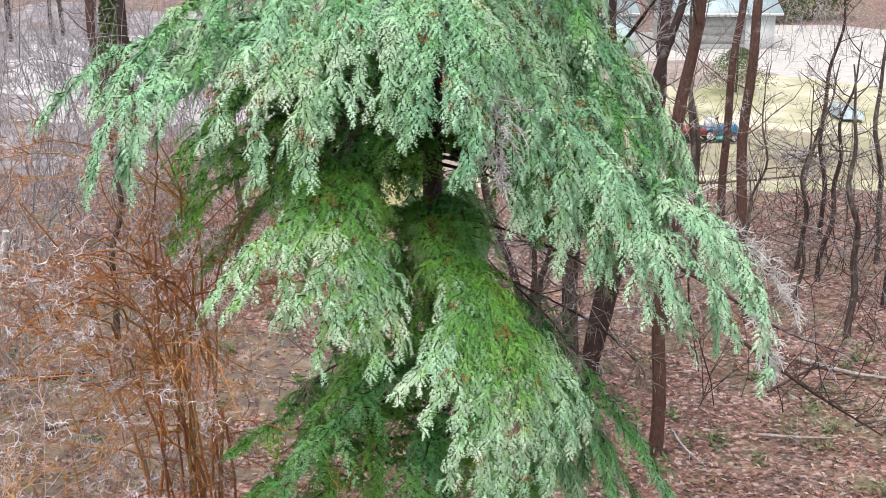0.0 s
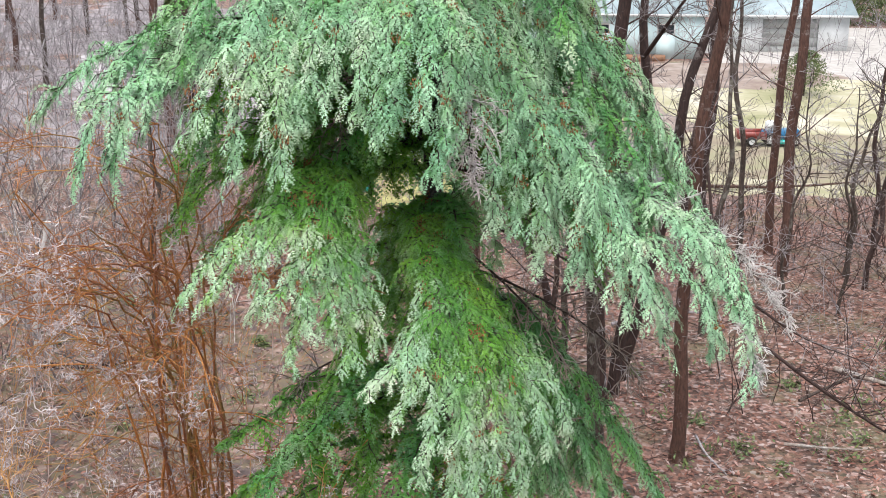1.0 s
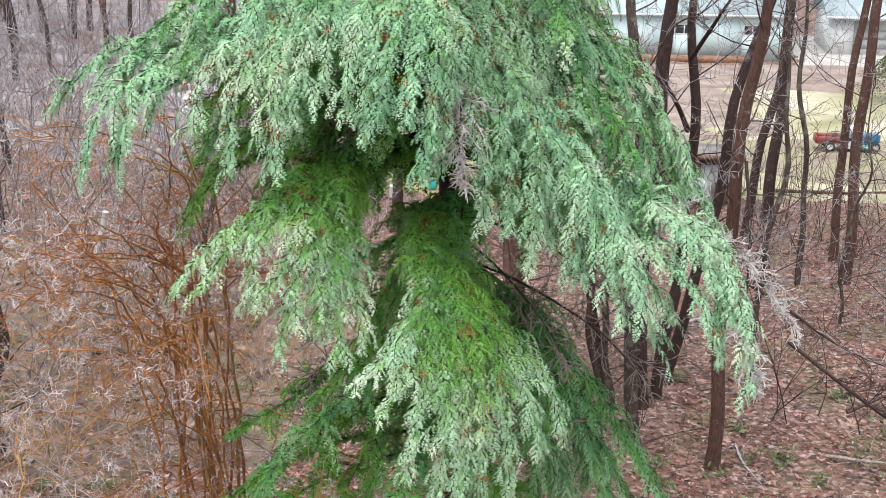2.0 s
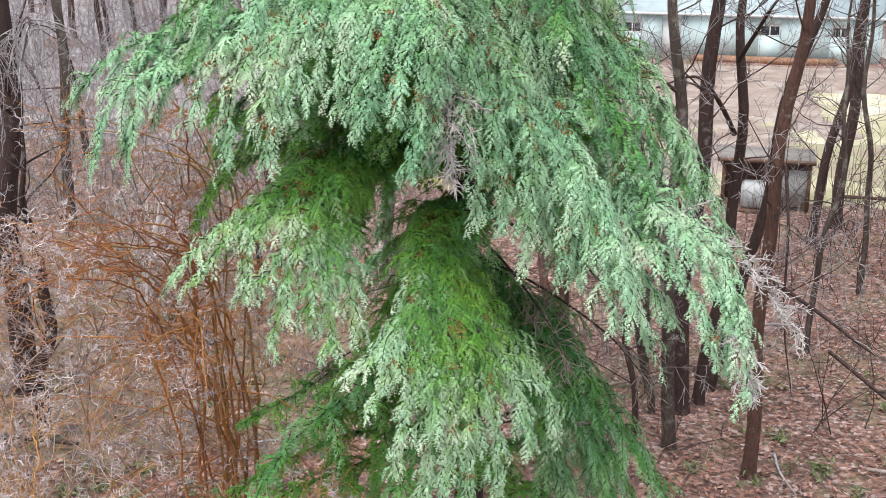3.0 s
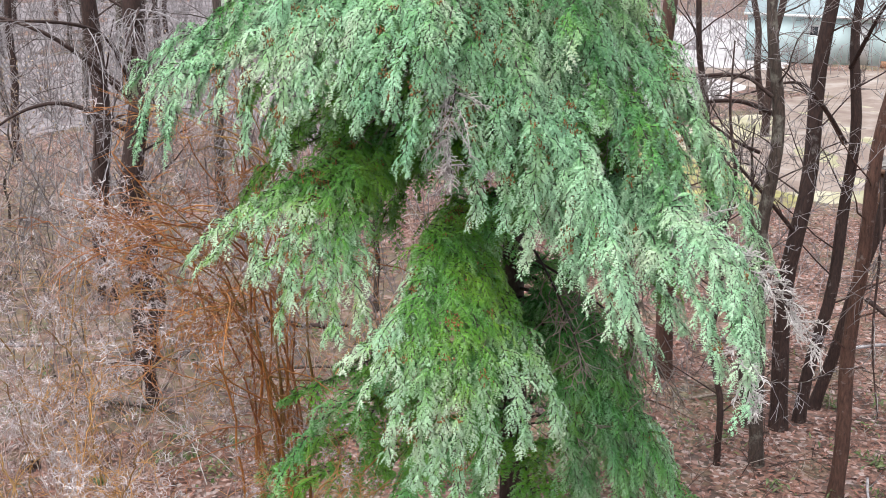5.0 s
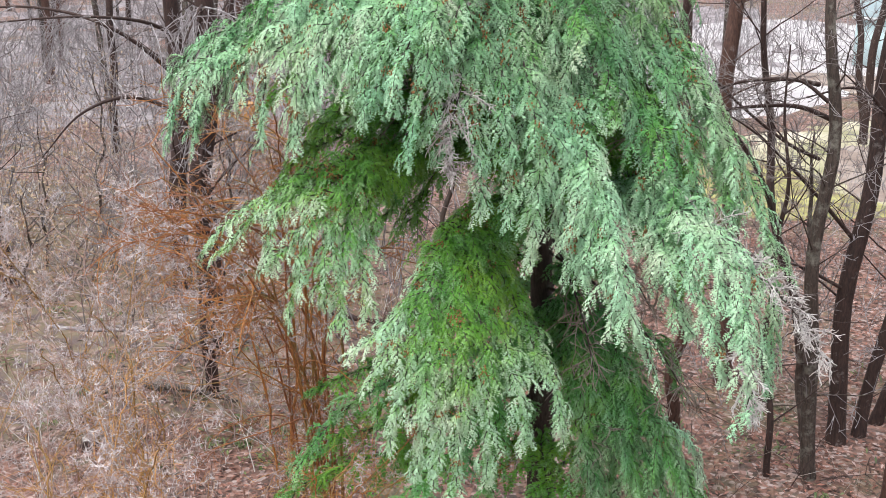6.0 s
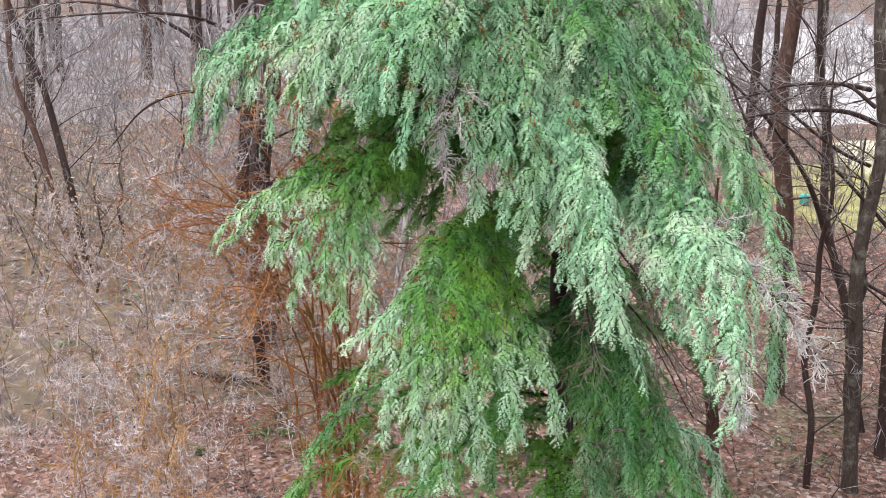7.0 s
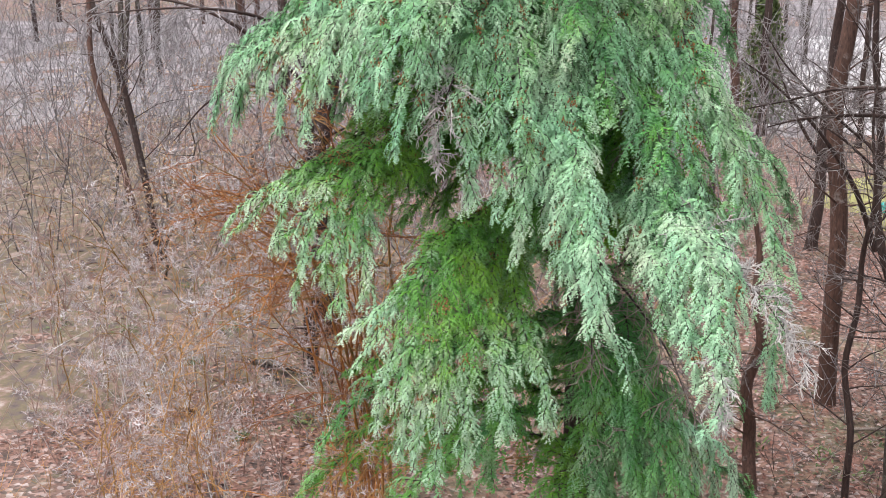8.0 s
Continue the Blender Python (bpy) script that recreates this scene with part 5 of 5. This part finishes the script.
def litter(name, label, count, where, size, mat, seed, clumps=0, high=0.03, stand=0.25):
    """Loose leaves, each a small folded blade."""
    r = np.random.default_rng(seed)
    if clumps:
        cx, cy = r.uniform(where[0], where[1], clumps), r.uniform(where[2], where[3], clumps)
        pick = r.integers(0, clumps, count)
        sp = r.uniform(0.05, 0.16, clumps)[pick]
        x, y = cx[pick] + r.normal(0, 1, count) * sp, cy[pick] + r.normal(0, 1, count) * sp
    else:
        x, y = r.uniform(where[0], where[1], count), r.uniform(where[2], where[3], count)
    x, y = x * U, y * U
    c = np.stack([x, y, ground_height(x, y) + np.abs(r.normal(0, high, count)) + 0.012], -1)
    a = r.uniform(0, 6.283, count)
    s = r.uniform(*size, count)[:, None]
    d = np.stack([np.cos(a), np.sin(a), r.normal(0, stand, count)], -1) * s
    e = np.stack([-np.sin(a), np.cos(a), r.normal(0, stand, count)], -1) * s * 0.36
    up = np.array([0, 0, 1.0]) * s * r.uniform(0.05, 0.3, (count, 1))
    v = np.stack([c - d, c - e + up, c + d, c + e + up], 1)
    i = np.arange(count)[:, None] * 4
    geo = Geo()
    geo.add(v, np.concatenate([i + [0, 1, 2], i + [0, 2, 3]]))
    return tagged(part(name, geo, mat), label, "leaves", kind="stuff")


litter("fallen_leaves", "curled wet red-brown leaves on the woodland floor", 52000, (-7, 9, 7.5, 24), (0.022, 0.065), LEAF_DRY, 11)
litter("fallen_leaves", "scattered rimed leaves further into the wood", 15000, (-30, -6, 9, 40), (0.05, 0.11), LEAF_FROST, 12)
litter("groundcover", "small green tufts among the dead leaves", 1800, (-1, 6, 10.5, 16), (0.025, 0.06), LEAF_GREEN, 13, 55, 0.09, 0.6)
litter("groundcover", "mossy green tufts under the wood", 2600, (-10, -2, 9, 17), (0.03, 0.06), LEAF_GREEN, 14, 40, 0.06, 0.5)


def stick(name, label, a, b, radius, mat, seed, twigs=3, category="branch"):
    r = np.random.default_rng(seed)
    ob = thing(name, label, category, (a[0] * U, a[1] * U, 0))
    end = np.array([(b[0] - a[0]) * U, (b[1] - a[1]) * U, b[2]])
    mid = end / 2 + r.normal(0, 0.06, 3) + [0, 0, radius]
    pts = spline([(0, 0, a[2]), mid + [0, 0, a[2] / 2], end], 12)
    geo = Geo()
    tube(geo, pts, np.linspace(radius, radius * 0.45, 12), 7)
    part("stem", geo, mat, ob, smooth=True)
    for _ in range(twigs):
        g = Geo()
        i = r.integers(3, 11)
        d = unit(end) * 0.6 + r.normal(0, 0.5, 3) * [1, 1, 0.5] + [0, 0, 0.15]
        grow(g, g, r, pts[i], d, np.linalg.norm(end) * r.uniform(0.15, 0.35), max(0.006, radius * 0.35), 1, (0, 3))
        part("side_branch", g, mat, ob)
    return ob


STICKS = [((3.75, 12.75, 0.05), (4.6, 12.55, 0.12), 0.028), ((2.75, 12.9, 0.05), (2.95, 11.9, 0.08), 0.022), ((4.2, 14.0, 0.05), (5.0, 14.5, 0.3), 0.03), ((4.9, 15.1, 0.06), (6.0, 14.3, 0.1), 0.05),
          ((2.0, 16.6, 0.05), (3.4, 17.1, 0.1), 0.04), ((5.0, 13.0, 0.05), (5.9, 13.3, 0.15), 0.03), ((0.5, 14.2, 0.05), (1.3, 14.6, 0.08), 0.03), ((-3.4, 11.2, 0.05), (-2.6, 11.8, 0.1), 0.025),
          ((-4.8, 12.9, 0.05), (-3.6, 13.1, 0.2), 0.04), ((-7.5, 10.4, 0.05), (-6.6, 10.9, 0.35), 0.03), ((-9.2, 11.9, 0.05), (-7.9, 12.4, 0.1), 0.05), ((6.6, 15.4, 0.05), (7.3, 16.2, 0.2), 0.03)]
for k, (a, b, rad) in enumerate(STICKS):
    stick("fallen_branch", "pale weathered fallen branch lying in dead leaves", a, b, rad, (BRANCH_WOOD, TWIG_GREY, BARK_GREY)[k % 3], 500 + k)
stick("fallen_log", "frosted grey fallen log on the woodland floor", (-6.6, 10.95, 0.08), (-5.1, 11.15, 0.1), 0.07, BARK_GREY, 520, 2, "log")
stick("fallen_log", "dark fallen log with a pale broken end", (-5.9, 14.4, 0.08), (-4.6, 14.6, 0.12), 0.075, BARK_DARK, 521, 2, "log")
stick("fallen_log", "long fallen trunk along the edge of the lawn", (4.5, 25.2, 0.1), (8.2, 25.9, 0.1), 0.055, BARK_RED, 522, 4, "log")
stick("fallen_tree", "dead leaning limb with many bare side branches", (3.2, 12.6, 1.9), (5.1, 12.4, 0.25), 0.03, BARK_DARK, 523, 24, "branch")


def stump(at, label, radius, high, seed):
    r = np.random.default_rng(seed)
    ob = thing("tree_stump", label, "stump", (at[0] * U, at[1] * U, 0))
    geo = Geo()
    z = np.linspace(-0.05, high, 7)
    tube(geo, np.stack([r.normal(0, 0.008, 7), r.normal(0, 0.008, 7), z], -1), np.interp(z, [-0.05, 0.1, high], [radius * 1.5, radius * 1.1, radius]), 14)
    part("bark", geo, BARK_DARK, ob, smooth=True)
    geo = Geo()
    tube(geo, [(0, 0, high), (0, 0, high + 0.02), (0.004, 0, high + 0.035)], [radius * 0.93, radius * 0.9, radius * 0.75], 14)
    part("cut_top", geo, TWIG_PALE, ob, "frosted pale top")


stump((-5.85, 9.4), "low dark stump with a frosted top", 0.11, 0.16, 1)

# young beeches that keep their tan leaves
for k, (x, y, h) in enumerate([(-11.5, 14.0, 3.2), (-13.2, 17.0, 4.2), (-9.8, 16.6, 3.2), (-14.6, 14.5, 3.8), (-12.4, 20.0, 4.4), (-10.2, 12.4, 2.6)]):
    ob = bare_tree("beech_sapling", "young beech holding pale tan leaves", (x, y), (0.2, 0, 0.1, 0), 0.07, h, 700 + k, BARK_GREY, limbs=10, low=0.15, limb_len=1.6, twig=(0, 3, 4), group="young beeches")
    r = np.random.default_rng(800 + k)
    nleaf = 700
    c = np.stack([r.normal(0, 0.75, nleaf), r.normal(0, 0.75, nleaf), r.uniform(0.5, h, nleaf)], -1)
    d, e = unit(r.normal(0, 1, (nleaf, 3))) * 0.045, unit(r.normal(0, 1, (nleaf, 3))) * 0.024
    geo = Geo()
    i = np.arange(nleaf)[:, None] * 4
    geo.add(np.stack([c - d, c - e, c + d, c + e], 1), np.concatenate([i + [0, 1, 2], i + [0, 2, 3]]))
    part("leaves", geo, LEAF_TAN, ob, "pale tan dead leaves", kind="stuff")


def evergreen(at, label, high, wide, seed):
    """A dense evergreen bush: stem and a crown of many small sprays."""
    r = np.random.default_rng(seed)
    ob = thing("evergreen_bush", label, "bush", (at[0] * U, at[1] * U, 0))
    geo = Geo()
    tube(geo, [(0, 0, -0.05), (0.03, 0, high * 0.5), (0, 0.02, high * 0.95)], [0.06, 0.04, 0.012], 7)
    part("stem", geo, BARK_DARK, ob)
    nleaf = 5200
    q = r.random(nleaf) ** 0.7
    a = r.uniform(0, 6.283, nleaf)
    lump = 1 + 0.25 * np.sin(a * 3 + q * 9) + 0.15 * np.sin(a * 7 - q * 14)
    rad = wide * (1.08 - q) ** 0.7 * lump * r.random(nleaf) ** 0.35
    c = np.stack([np.cos(a) * rad, np.sin(a) * rad, 0.1 + q * high], -1)
    s = high * 0.03
    d, e = unit(r.normal(0, 1, (nleaf, 3)) + [0, 0, 0.4]) * s, unit(r.normal(0, 1, (nleaf, 3))) * s * 0.4
    geo = Geo()
    i = np.arange(nleaf)[:, None] * 4
    geo.add(np.stack([c - d, c - e, c + d, c + e], 1), np.concatenate([i + [0, 1, 2], i + [0, 2, 3]]))
    part("crown", geo, LEAF_GREEN, ob, kind="stuff")


evergreen((16.0, 58.0), "dark green evergreen beyond the drive", 6.0, 2.2, 1)
evergreen((18.6, 60.0), "dark green evergreen beyond the drive", 7.0, 2.4, 2)
evergreen((9.5, 38.0), "rounded green bush on the lawn", 1.7, 1.5, 3)
evergreen((-8.8, 31.5), "dark green evergreen between bare trees", 4.6, 0.9, 4)


# ---- the yard ----
def walls(owner, x0, x1, y0, y1, h, thick, mat, openings):
    """Four walls; the front is built up round its openings: (x from, x to, z from, z to)."""
    blocks = [(x0, y0 + thick, 0, x0 + thick, y1, h), (x1 - thick, y0 + thick, 0, x1, y1, h), (x0 + thick, y1 - thick, 0, x1 - thick, y1, h)]
    xs = sorted({x0, x1, *[o[0] for o in openings], *[o[1] for o in openings]})
    for a, b in zip(xs, xs[1:]):
        hole = [o for o in openings if o[0] <= a and o[1] >= b]
        if hole:
            if hole[0][2] > 0:
                blocks.append((a, y0, 0, b, y0 + thick, hole[0][2]))
            blocks.append((a, y0, hole[0][3], b, y0 + thick, h))
        else:
            blocks.append((a, y0, 0, b, y0 + thick, h))
    for q in blocks:
        g = Geo()
        box(g, *q)
        part("wall", g, mat, owner)


def gable_roof(owner, x0, x1, y0, y1, h, rise, over, mat):
    ym = (y0 + y1) / 2
    for ya, yb in ((y0 - over, ym), (y1 + over, ym)):
        g = Geo()
        z0 = h - over * rise / (ym - y0)
        v = [(x, y, z + d) for d in (0, 0.14) for x in (x0 - over, x1 + over) for y, z in ((ya, z0), (yb, h + rise))]
        g.add(v, [(0, 1, 3, 2), (4, 6, 7, 5), (0, 2, 6, 4), (1, 5, 7, 3), (0, 4, 5, 1), (2, 3, 7, 6)])
        part("roof", g, mat, owner, "pale blue-grey roof")
    g = Geo()
    box(g, x0 - over, y0 - over - 0.1, h - over * rise / (ym - y0) - 0.02, x1 + over, y0 - over, h - over * rise / (ym - y0) + 0.1)
    part("gutter", g, WHITE, owner)
    for x in (x0, x1 - 0.12):
        g = Geo()
        v = [(x + d, y, z) for d in (0, 0.12) for y, z in ((y0, h), (y1, h), (ym, h + rise * 0.96))]
        g.add(v, [(0, 2, 1), (3, 4, 5)])
        g.add(v, [(0, 1, 4, 3), (1, 2, 5, 4), (2, 0, 3, 5)])
        part("gable", g, SIDING, owner)


def window(owner, x0, x1, z0, z1, y):
    g = Geo()
    for q in ((x0, z0, x0 + 0.07, z1), (x1 - 0.07, z0, x1, z1), (x0 + 0.07, z0, x1 - 0.07, z0 + 0.07), (x0 + 0.07, z1 - 0.07, x1 - 0.07, z1), ((x0 + x1) / 2 - 0.03, z0 + 0.07, (x0 + x1) / 2 + 0.03, z1 - 0.07)):
        box(g, q[0], y - 0.03, q[1], q[2], y + 0.06, q[3])
    win = part("window", g, WHITE, owner, "white window frame")
    g = Geo()
    box(g, x0 + 0.05, y + 0.02, z0 + 0.05, x1 - 0.05, y + 0.03, z1 - 0.05)
    part("pane", g, GLASS_DARK, win, "dark glass")


house = thing("house", "long low house with pale blue siding and a pale grey roof", "house", (1.6 * U, 45.5 * U, 0))
W, D, H = 15.0, 8.0, 2.25
WINS = [(-4.6, -3.7, 1.25, 1.8), (1.9, 2.9, 1.25, 1.8), (5.2, 6.1, 1.25, 1.8)]
walls(house, -W / 2, W / 2, 0, D, H, 0.2, SIDING, WINS + [(-2.7, -1.8, 0, 2.0)])
gable_roof(house, -W / 2, W / 2, 0, D, H, 1.7, 0.15, ROOFING)
for w in WINS:
    window(house, *w, 0.05)
g = Geo()
box(g, -2.68, 0.06, 0.02, -1.82, 0.11, 1.98)
door = part("door", g, WHITE, house, "white panelled door")
g = Geo()
box(g, -1.95, 0.02, 0.95, -1.9, 0.06, 1.05)
part("door_handle", g, GREY_PANEL, door)
g = Geo()
box(g, -1.2, -0.7, 0, 5.6, -0.2, 0.32)
BROWN_BARK = speckled("russet_bark_mulch", [(0.3, (0.2, 0.1, 0.06)), (0.7, (0.42, 0.24, 0.15))], 6.0, 0.9, bump_by=0.6)
tagged(part("mulch_bed", g, BROWN_BARK), "long low bed of russet bark mulch along the house", "garden bed").location = house.location
garage = thing("garage", "white garage with a pale low roof beyond the lawn", "garage", (11.1 * U, 47.2 * U, 0))
walls(garage, -2.7, 2.7, 0, 5.0, 2.1, 0.16, WHITE, [(-1.6, 1.2, 0, 1.85)])
gable_roof(garage, -2.7, 2.7, 0, 5.0, 2.1, 1.0, 0.3, ROOFING)
for k in range(4):
    g = Geo()
    box(g, -1.58, 0.05, 0.02 + 0.455 * k, 1.18, 0.1, 0.46 + 0.455 * k)
    part("door_panel", g, GREY_PANEL, garage)

SHED_ROOF = speckled("weathered_shed_roof", [(0.3, (0.17, 0.15, 0.14)), (0.7, (0.3, 0.28, 0.26))], 3.0, 0.8)
shed = thing("lean_to_shed", "low open shed with a weathered roof and grey panels", "shed", (2.0 * U, 24.3 * U, 0))
g = Geo()
v = [(x, y, z + d) for d in (0, 0.07) for x in (-0.15, 2.35) for y, z in ((-0.3, 1.3), (0.75, 1.38))]
g.add(v, [(0, 1, 3, 2), (4, 6, 7, 5), (0, 2, 6, 4), (1, 5, 7, 3), (0, 4, 5, 1), (2, 3, 7, 6)])
part("roof", g, SHED_ROOF, shed, "weathered sheet roof")
g = Geo()
box(g, -0.15, -0.36, 1.24, 2.35, -0.303, 1.34)
part("fascia", g, BROWN_WOOD, shed)
for x in (0.0, 1.08, 2.18):
    for y, h in ((-0.2, 1.3), (0.6, 1.36)):
        g = Geo()
        box(g, x, y, -0.05, x + 0.09, y + 0.09, h)
        part("post", g, BROWN_WOOD, shed)
for x in (1.2, 1.7):
    g = Geo()
    box(g, x, -0.17, 0.08, x + 0.47, -0.13, 1.05)
    part("panel", g, GREY_PANEL, shed)
g = Geo()
box(g, 0.0, 0.7, 0.0, 2.27, 0.74, 1.36)
part("back_wall", g, BROWN_WOOD, shed)


def rounded_box(geo, x0, y0, z0, x1, y1, z1, r):
    """A box with chamfered edges all round."""
    cx = [(x0 + r, y0), (x1 - r, y0), (x1, y0 + r), (x1, y1 - r), (x1 - r, y1), (x0 + r, y1), (x0, y1 - r), (x0, y0 + r)]
    mx, my = (x0 + x1) / 2, (y0 + y1) / 2
    rows = []
    for f, z in ((1 - 2 * r / (x1 - x0), z0), (1, z0 + r), (1, z1 - r), (1 - 2 * r / (x1 - x0), z1)):
        rows += [(mx + (x - mx) * f, my + (y - my) * f, z) for x, y in cx]
    faces = [(k * 8 + j, k * 8 + (j + 1) % 8, (k + 1) * 8 + (j + 1) % 8, (k + 1) * 8 + j) for k in range(3) for j in range(8)]
    geo.add(rows, faces)
    geo.add(rows, [tuple(range(7, -1, -1)), tuple(range(24, 32))])


tank = thing("water_tank", "dull white plastic tank in a metal cage beside the shed", "tank", (2.75 * U, 24.0 * U, 0))
g = Geo()
rounded_box(g, -0.45, -0.4, 0.12, 0.45, 0.4, 0.72, 0.07)
part("body", g, speckled("translucent_white_plastic", [(0.3, (0.33, 0.35, 0.36)), (0.7, (0.46, 0.48, 0.49))], 3.0, 0.6), tank)
for x in (-0.47, -0.16, 0.14, 0.45):
    g = Geo()
    box(g, x, -0.44, 0.1, x + 0.025, -0.41, 0.76)
    part("cage_bar", g, GREY_PANEL, tank)
g = Geo()
box(g, -0.5, -0.45, 0, 0.5, 0.45, 0.1)
part("pallet", g, BROWN_WOOD, tank)


def wheel(owner, x, y, r, width):
    g = Geo()
    a = np.arange(18) * 2 * math.pi / 18
    ring = lambda rr, yy: np.stack([x + rr * np.cos(a), np.full(18, y + yy), r + rr * np.sin(a)], -1)
    rows = np.concatenate([ring(r * 0.6, -width / 2), ring(r * 0.94, -width / 2), ring(r, -width / 4), ring(r, width / 4), ring(r * 0.94, width / 2), ring(r * 0.6, width / 2)])
    g.add(rows, [(k * 18 + j, (k + 1) * 18 + j, (k + 1) * 18 + (j + 1) % 18, k * 18 + (j + 1) % 18) for k in range(5) for j in range(18)])
    tyre = part("wheel", g, RUBBER, owner, "black tyre", smooth=True)
    g = Geo()
    for s in (-1, 1):
        rim = ring(r * 0.62, s * width * 0.3)
        g.add(np.concatenate([rim, [[x, y + s * width * 0.42, r]]]), [(j, (j + 1) % 18, 18) for j in range(18)])
    part("rim", g, WHITE, tyre)


tractor = thing("garden_tractor", "small blue garden tractor parked on the lawn", "tractor", (7.15 * U, 30.0 * U, 0.03))
tractor.scale = (0.8, 0.8, 0.8)
g = Geo()
rounded_box(g, -0.1, -0.22, 0.3, 0.75, 0.22, 0.68, 0.06)
part("bonnet", g, BLUE_PAINT, tractor)
g = Geo()
rounded_box(g, -0.75, -0.4, 0.42, -0.1, 0.4, 0.58, 0.05)
part("fender", g, BLUE_PAINT, tractor)
g = Geo()
rounded_box(g, -0.62, -0.22, 0.58, -0.22, 0.22, 0.98, 0.06)
part("seat", g, WHITE, tractor, "pale seat")
g = Geo()
tube(g, [(-0.02, 0, 0.62), (-0.1, 0, 0.9), (-0.14, 0, 0.95)], [0.02, 0.02, 0.13], 10)
part("steering_wheel", g, RUBBER, tractor)
g = Geo()
rounded_box(g, -0.3, -0.45, 0.1, 0.4, 0.45, 0.24, 0.05)
part("mower_deck", g, TEAL_PAINT, tractor, "teal mower deck")
for x, r in ((-0.45, 0.28), (0.55, 0.19)):
    for y in (-0.36, 0.36):
        wheel(tractor, x, y, r, 0.18)
cart = thing("garden_cart", "faded red garden cart hitched behind a tractor", "cart", (6.42 * U, 29.95 * U, 0.03))
cart.scale = (0.8, 0.8, 0.8)
g = Geo()
box(g, -0.6, -0.4, 0.3, 0.55, 0.4, 0.34)
for q in ((-0.6, -0.4, 0.55, -0.36), (-0.6, 0.36, 0.55, 0.4), (-0.6, -0.36, -0.56, 0.36), (0.51, -0.36, 0.55, 0.36)):
    box(g, q[0], q[1], 0.34, q[2], q[3], 0.6)
part("tray", g, RED_PAINT, cart)
g = Geo()
tube(g, [(0.5, 0, 0.3), (0.9, 0, 0.32), (1.1, 0, 0.34)], [0.025, 0.025, 0.025], 6)
part("drawbar", g, GREY_PANEL, cart)
for y in (-0.46, 0.46):
    wheel(cart, -0.05, y, 0.2, 0.12)


def covered_pile(at, label, sx, sy, high, mat, seed):
    """A heap under a tarpaulin that sags in folds."""
    r = np.random.default_rng(seed)
    geo = Geo()
    nx, ny = 22, 16
    x, y = np.meshgrid(np.linspace(-1, 1, nx), np.linspace(-1, 1, ny), indexing="ij")
    z = high * np.clip(1.15 - np.maximum(np.abs(x), np.abs(y)) ** 4 * 1.2, 0, 1) * (0.85 + 0.15 * np.sin(x * 4 + seed) * np.cos(y * 3))
    z = np.maximum(z + r.normal(0, 0.015, z.shape), 0.01)
    i, j = np.meshgrid(np.arange(nx - 1), np.arange(ny - 1), indexing="ij")
    f = np.stack([i * ny + j, (i + 1) * ny + j, (i + 1) * ny + j + 1, i * ny + j + 1], -1).reshape(-1, 4)
    geo.add(np.stack([x * sx, y * sy, z], -1), f)
    tagged(part("tarp_covered_pile", geo, mat, smooth=True), label, "pile").location = (at[0] * U, at[1] * U, 0.05)


covered_pile((11.6, 33.6), "heap under a pale blue-white tarpaulin by the drive", 0.45, 1.0, 0.4, ROOFING, 1)
covered_pile((13.4, 32.4), "low heap under a dark tarpaulin", 1.0, 0.8, 0.5, GREY_PANEL, 2)

# a pile of cut branches at the edge of the lawn
heap = thing("brush_pile", "pile of cut grey branches at the edge of the lawn", "pile", (8.6 * U, 27.6 * U, 0))
r = np.random.default_rng(61)
for k in range(26):
    a = r.uniform(0, 6.283)
    p0 = np.array([r.normal(0, 0.7), r.normal(0, 0.4), r.uniform(0.02, 0.5)])
    g = Geo()
    grow(g, g, r, p0, (math.cos(a), math.sin(a) * 0.6, r.uniform(-0.05, 0.35)), r.uniform(0.8, 2.2), r.uniform(0.015, 0.035), 1, (0, 5), 0.12, -0.04)
    part("branch", g, (TWIG_GREY, BARK_GREY, BRANCH_WOOD)[k % 3], heap)
g = Geo()
rounded_box(g, -0.4, -0.3, 0.0, 0.4, 0.3, 0.75, 0.05)
crate = part("wooden_crate", g, ORANGE_WOOD)
tagged(crate, "orange wooden crate standing in the wood", "crate").location = (-16.4 * U, 25.7 * U, 0)
g = Geo()
rounded_box(g, -0.12, -0.1, 0.0, 0.12, 0.1, 0.26, 0.025)
bin_ob = part("plastic_bin", g, TEAL_PAINT)
tagged(bin_ob, "small teal plastic bin standing on mossy grass", "bin").location = (-2.7 * U, 24.35 * U, 0.06)

g = Geo()
tube(g, [(0, 0, 0), (0, 0, 0.02), (0, 0, 0.3), (0, 0, 0.32)], [0.12, 0.125, 0.15, 0.155], 16)
tagged(part("plastic_bucket", g, WHITE, smooth=True), "white plastic bucket standing on the ground", "bucket").location = (-3.4 * U, 23.6 * U, 0.03)

# a dead stem whitened by ice
snag = thing("frosted_snag", "thin dead tree stem whitened by ice", "tree", (-6.16 * U, 14.97 * U, 0))
r = np.random.default_rng(71)
pts = spline([(0, 0, -0.05), (0.1, 0.02, 0.9), (0.28, -0.02, 1.7), (0.46, 0.02, 2.5)], 14) + r.normal(0, 0.015, (14, 3)) * [1, 1, 0]
g = Geo()
tube(g, pts, np.linspace(0.085, 0.06, 14), 9)
part("stem", g, TWIG_PALE, snag, smooth=True)
for k in range(9):
    g = Geo()
    i = r.integers(4, 13)
    grow(g, g, r, pts[i], r.normal(0, 1, 3) + [0, 0, 0.5], r.uniform(0.4, 0.9), 0.014, 1, (0, 5))
    part("side_branch", g, TWIG_PALE, snag)
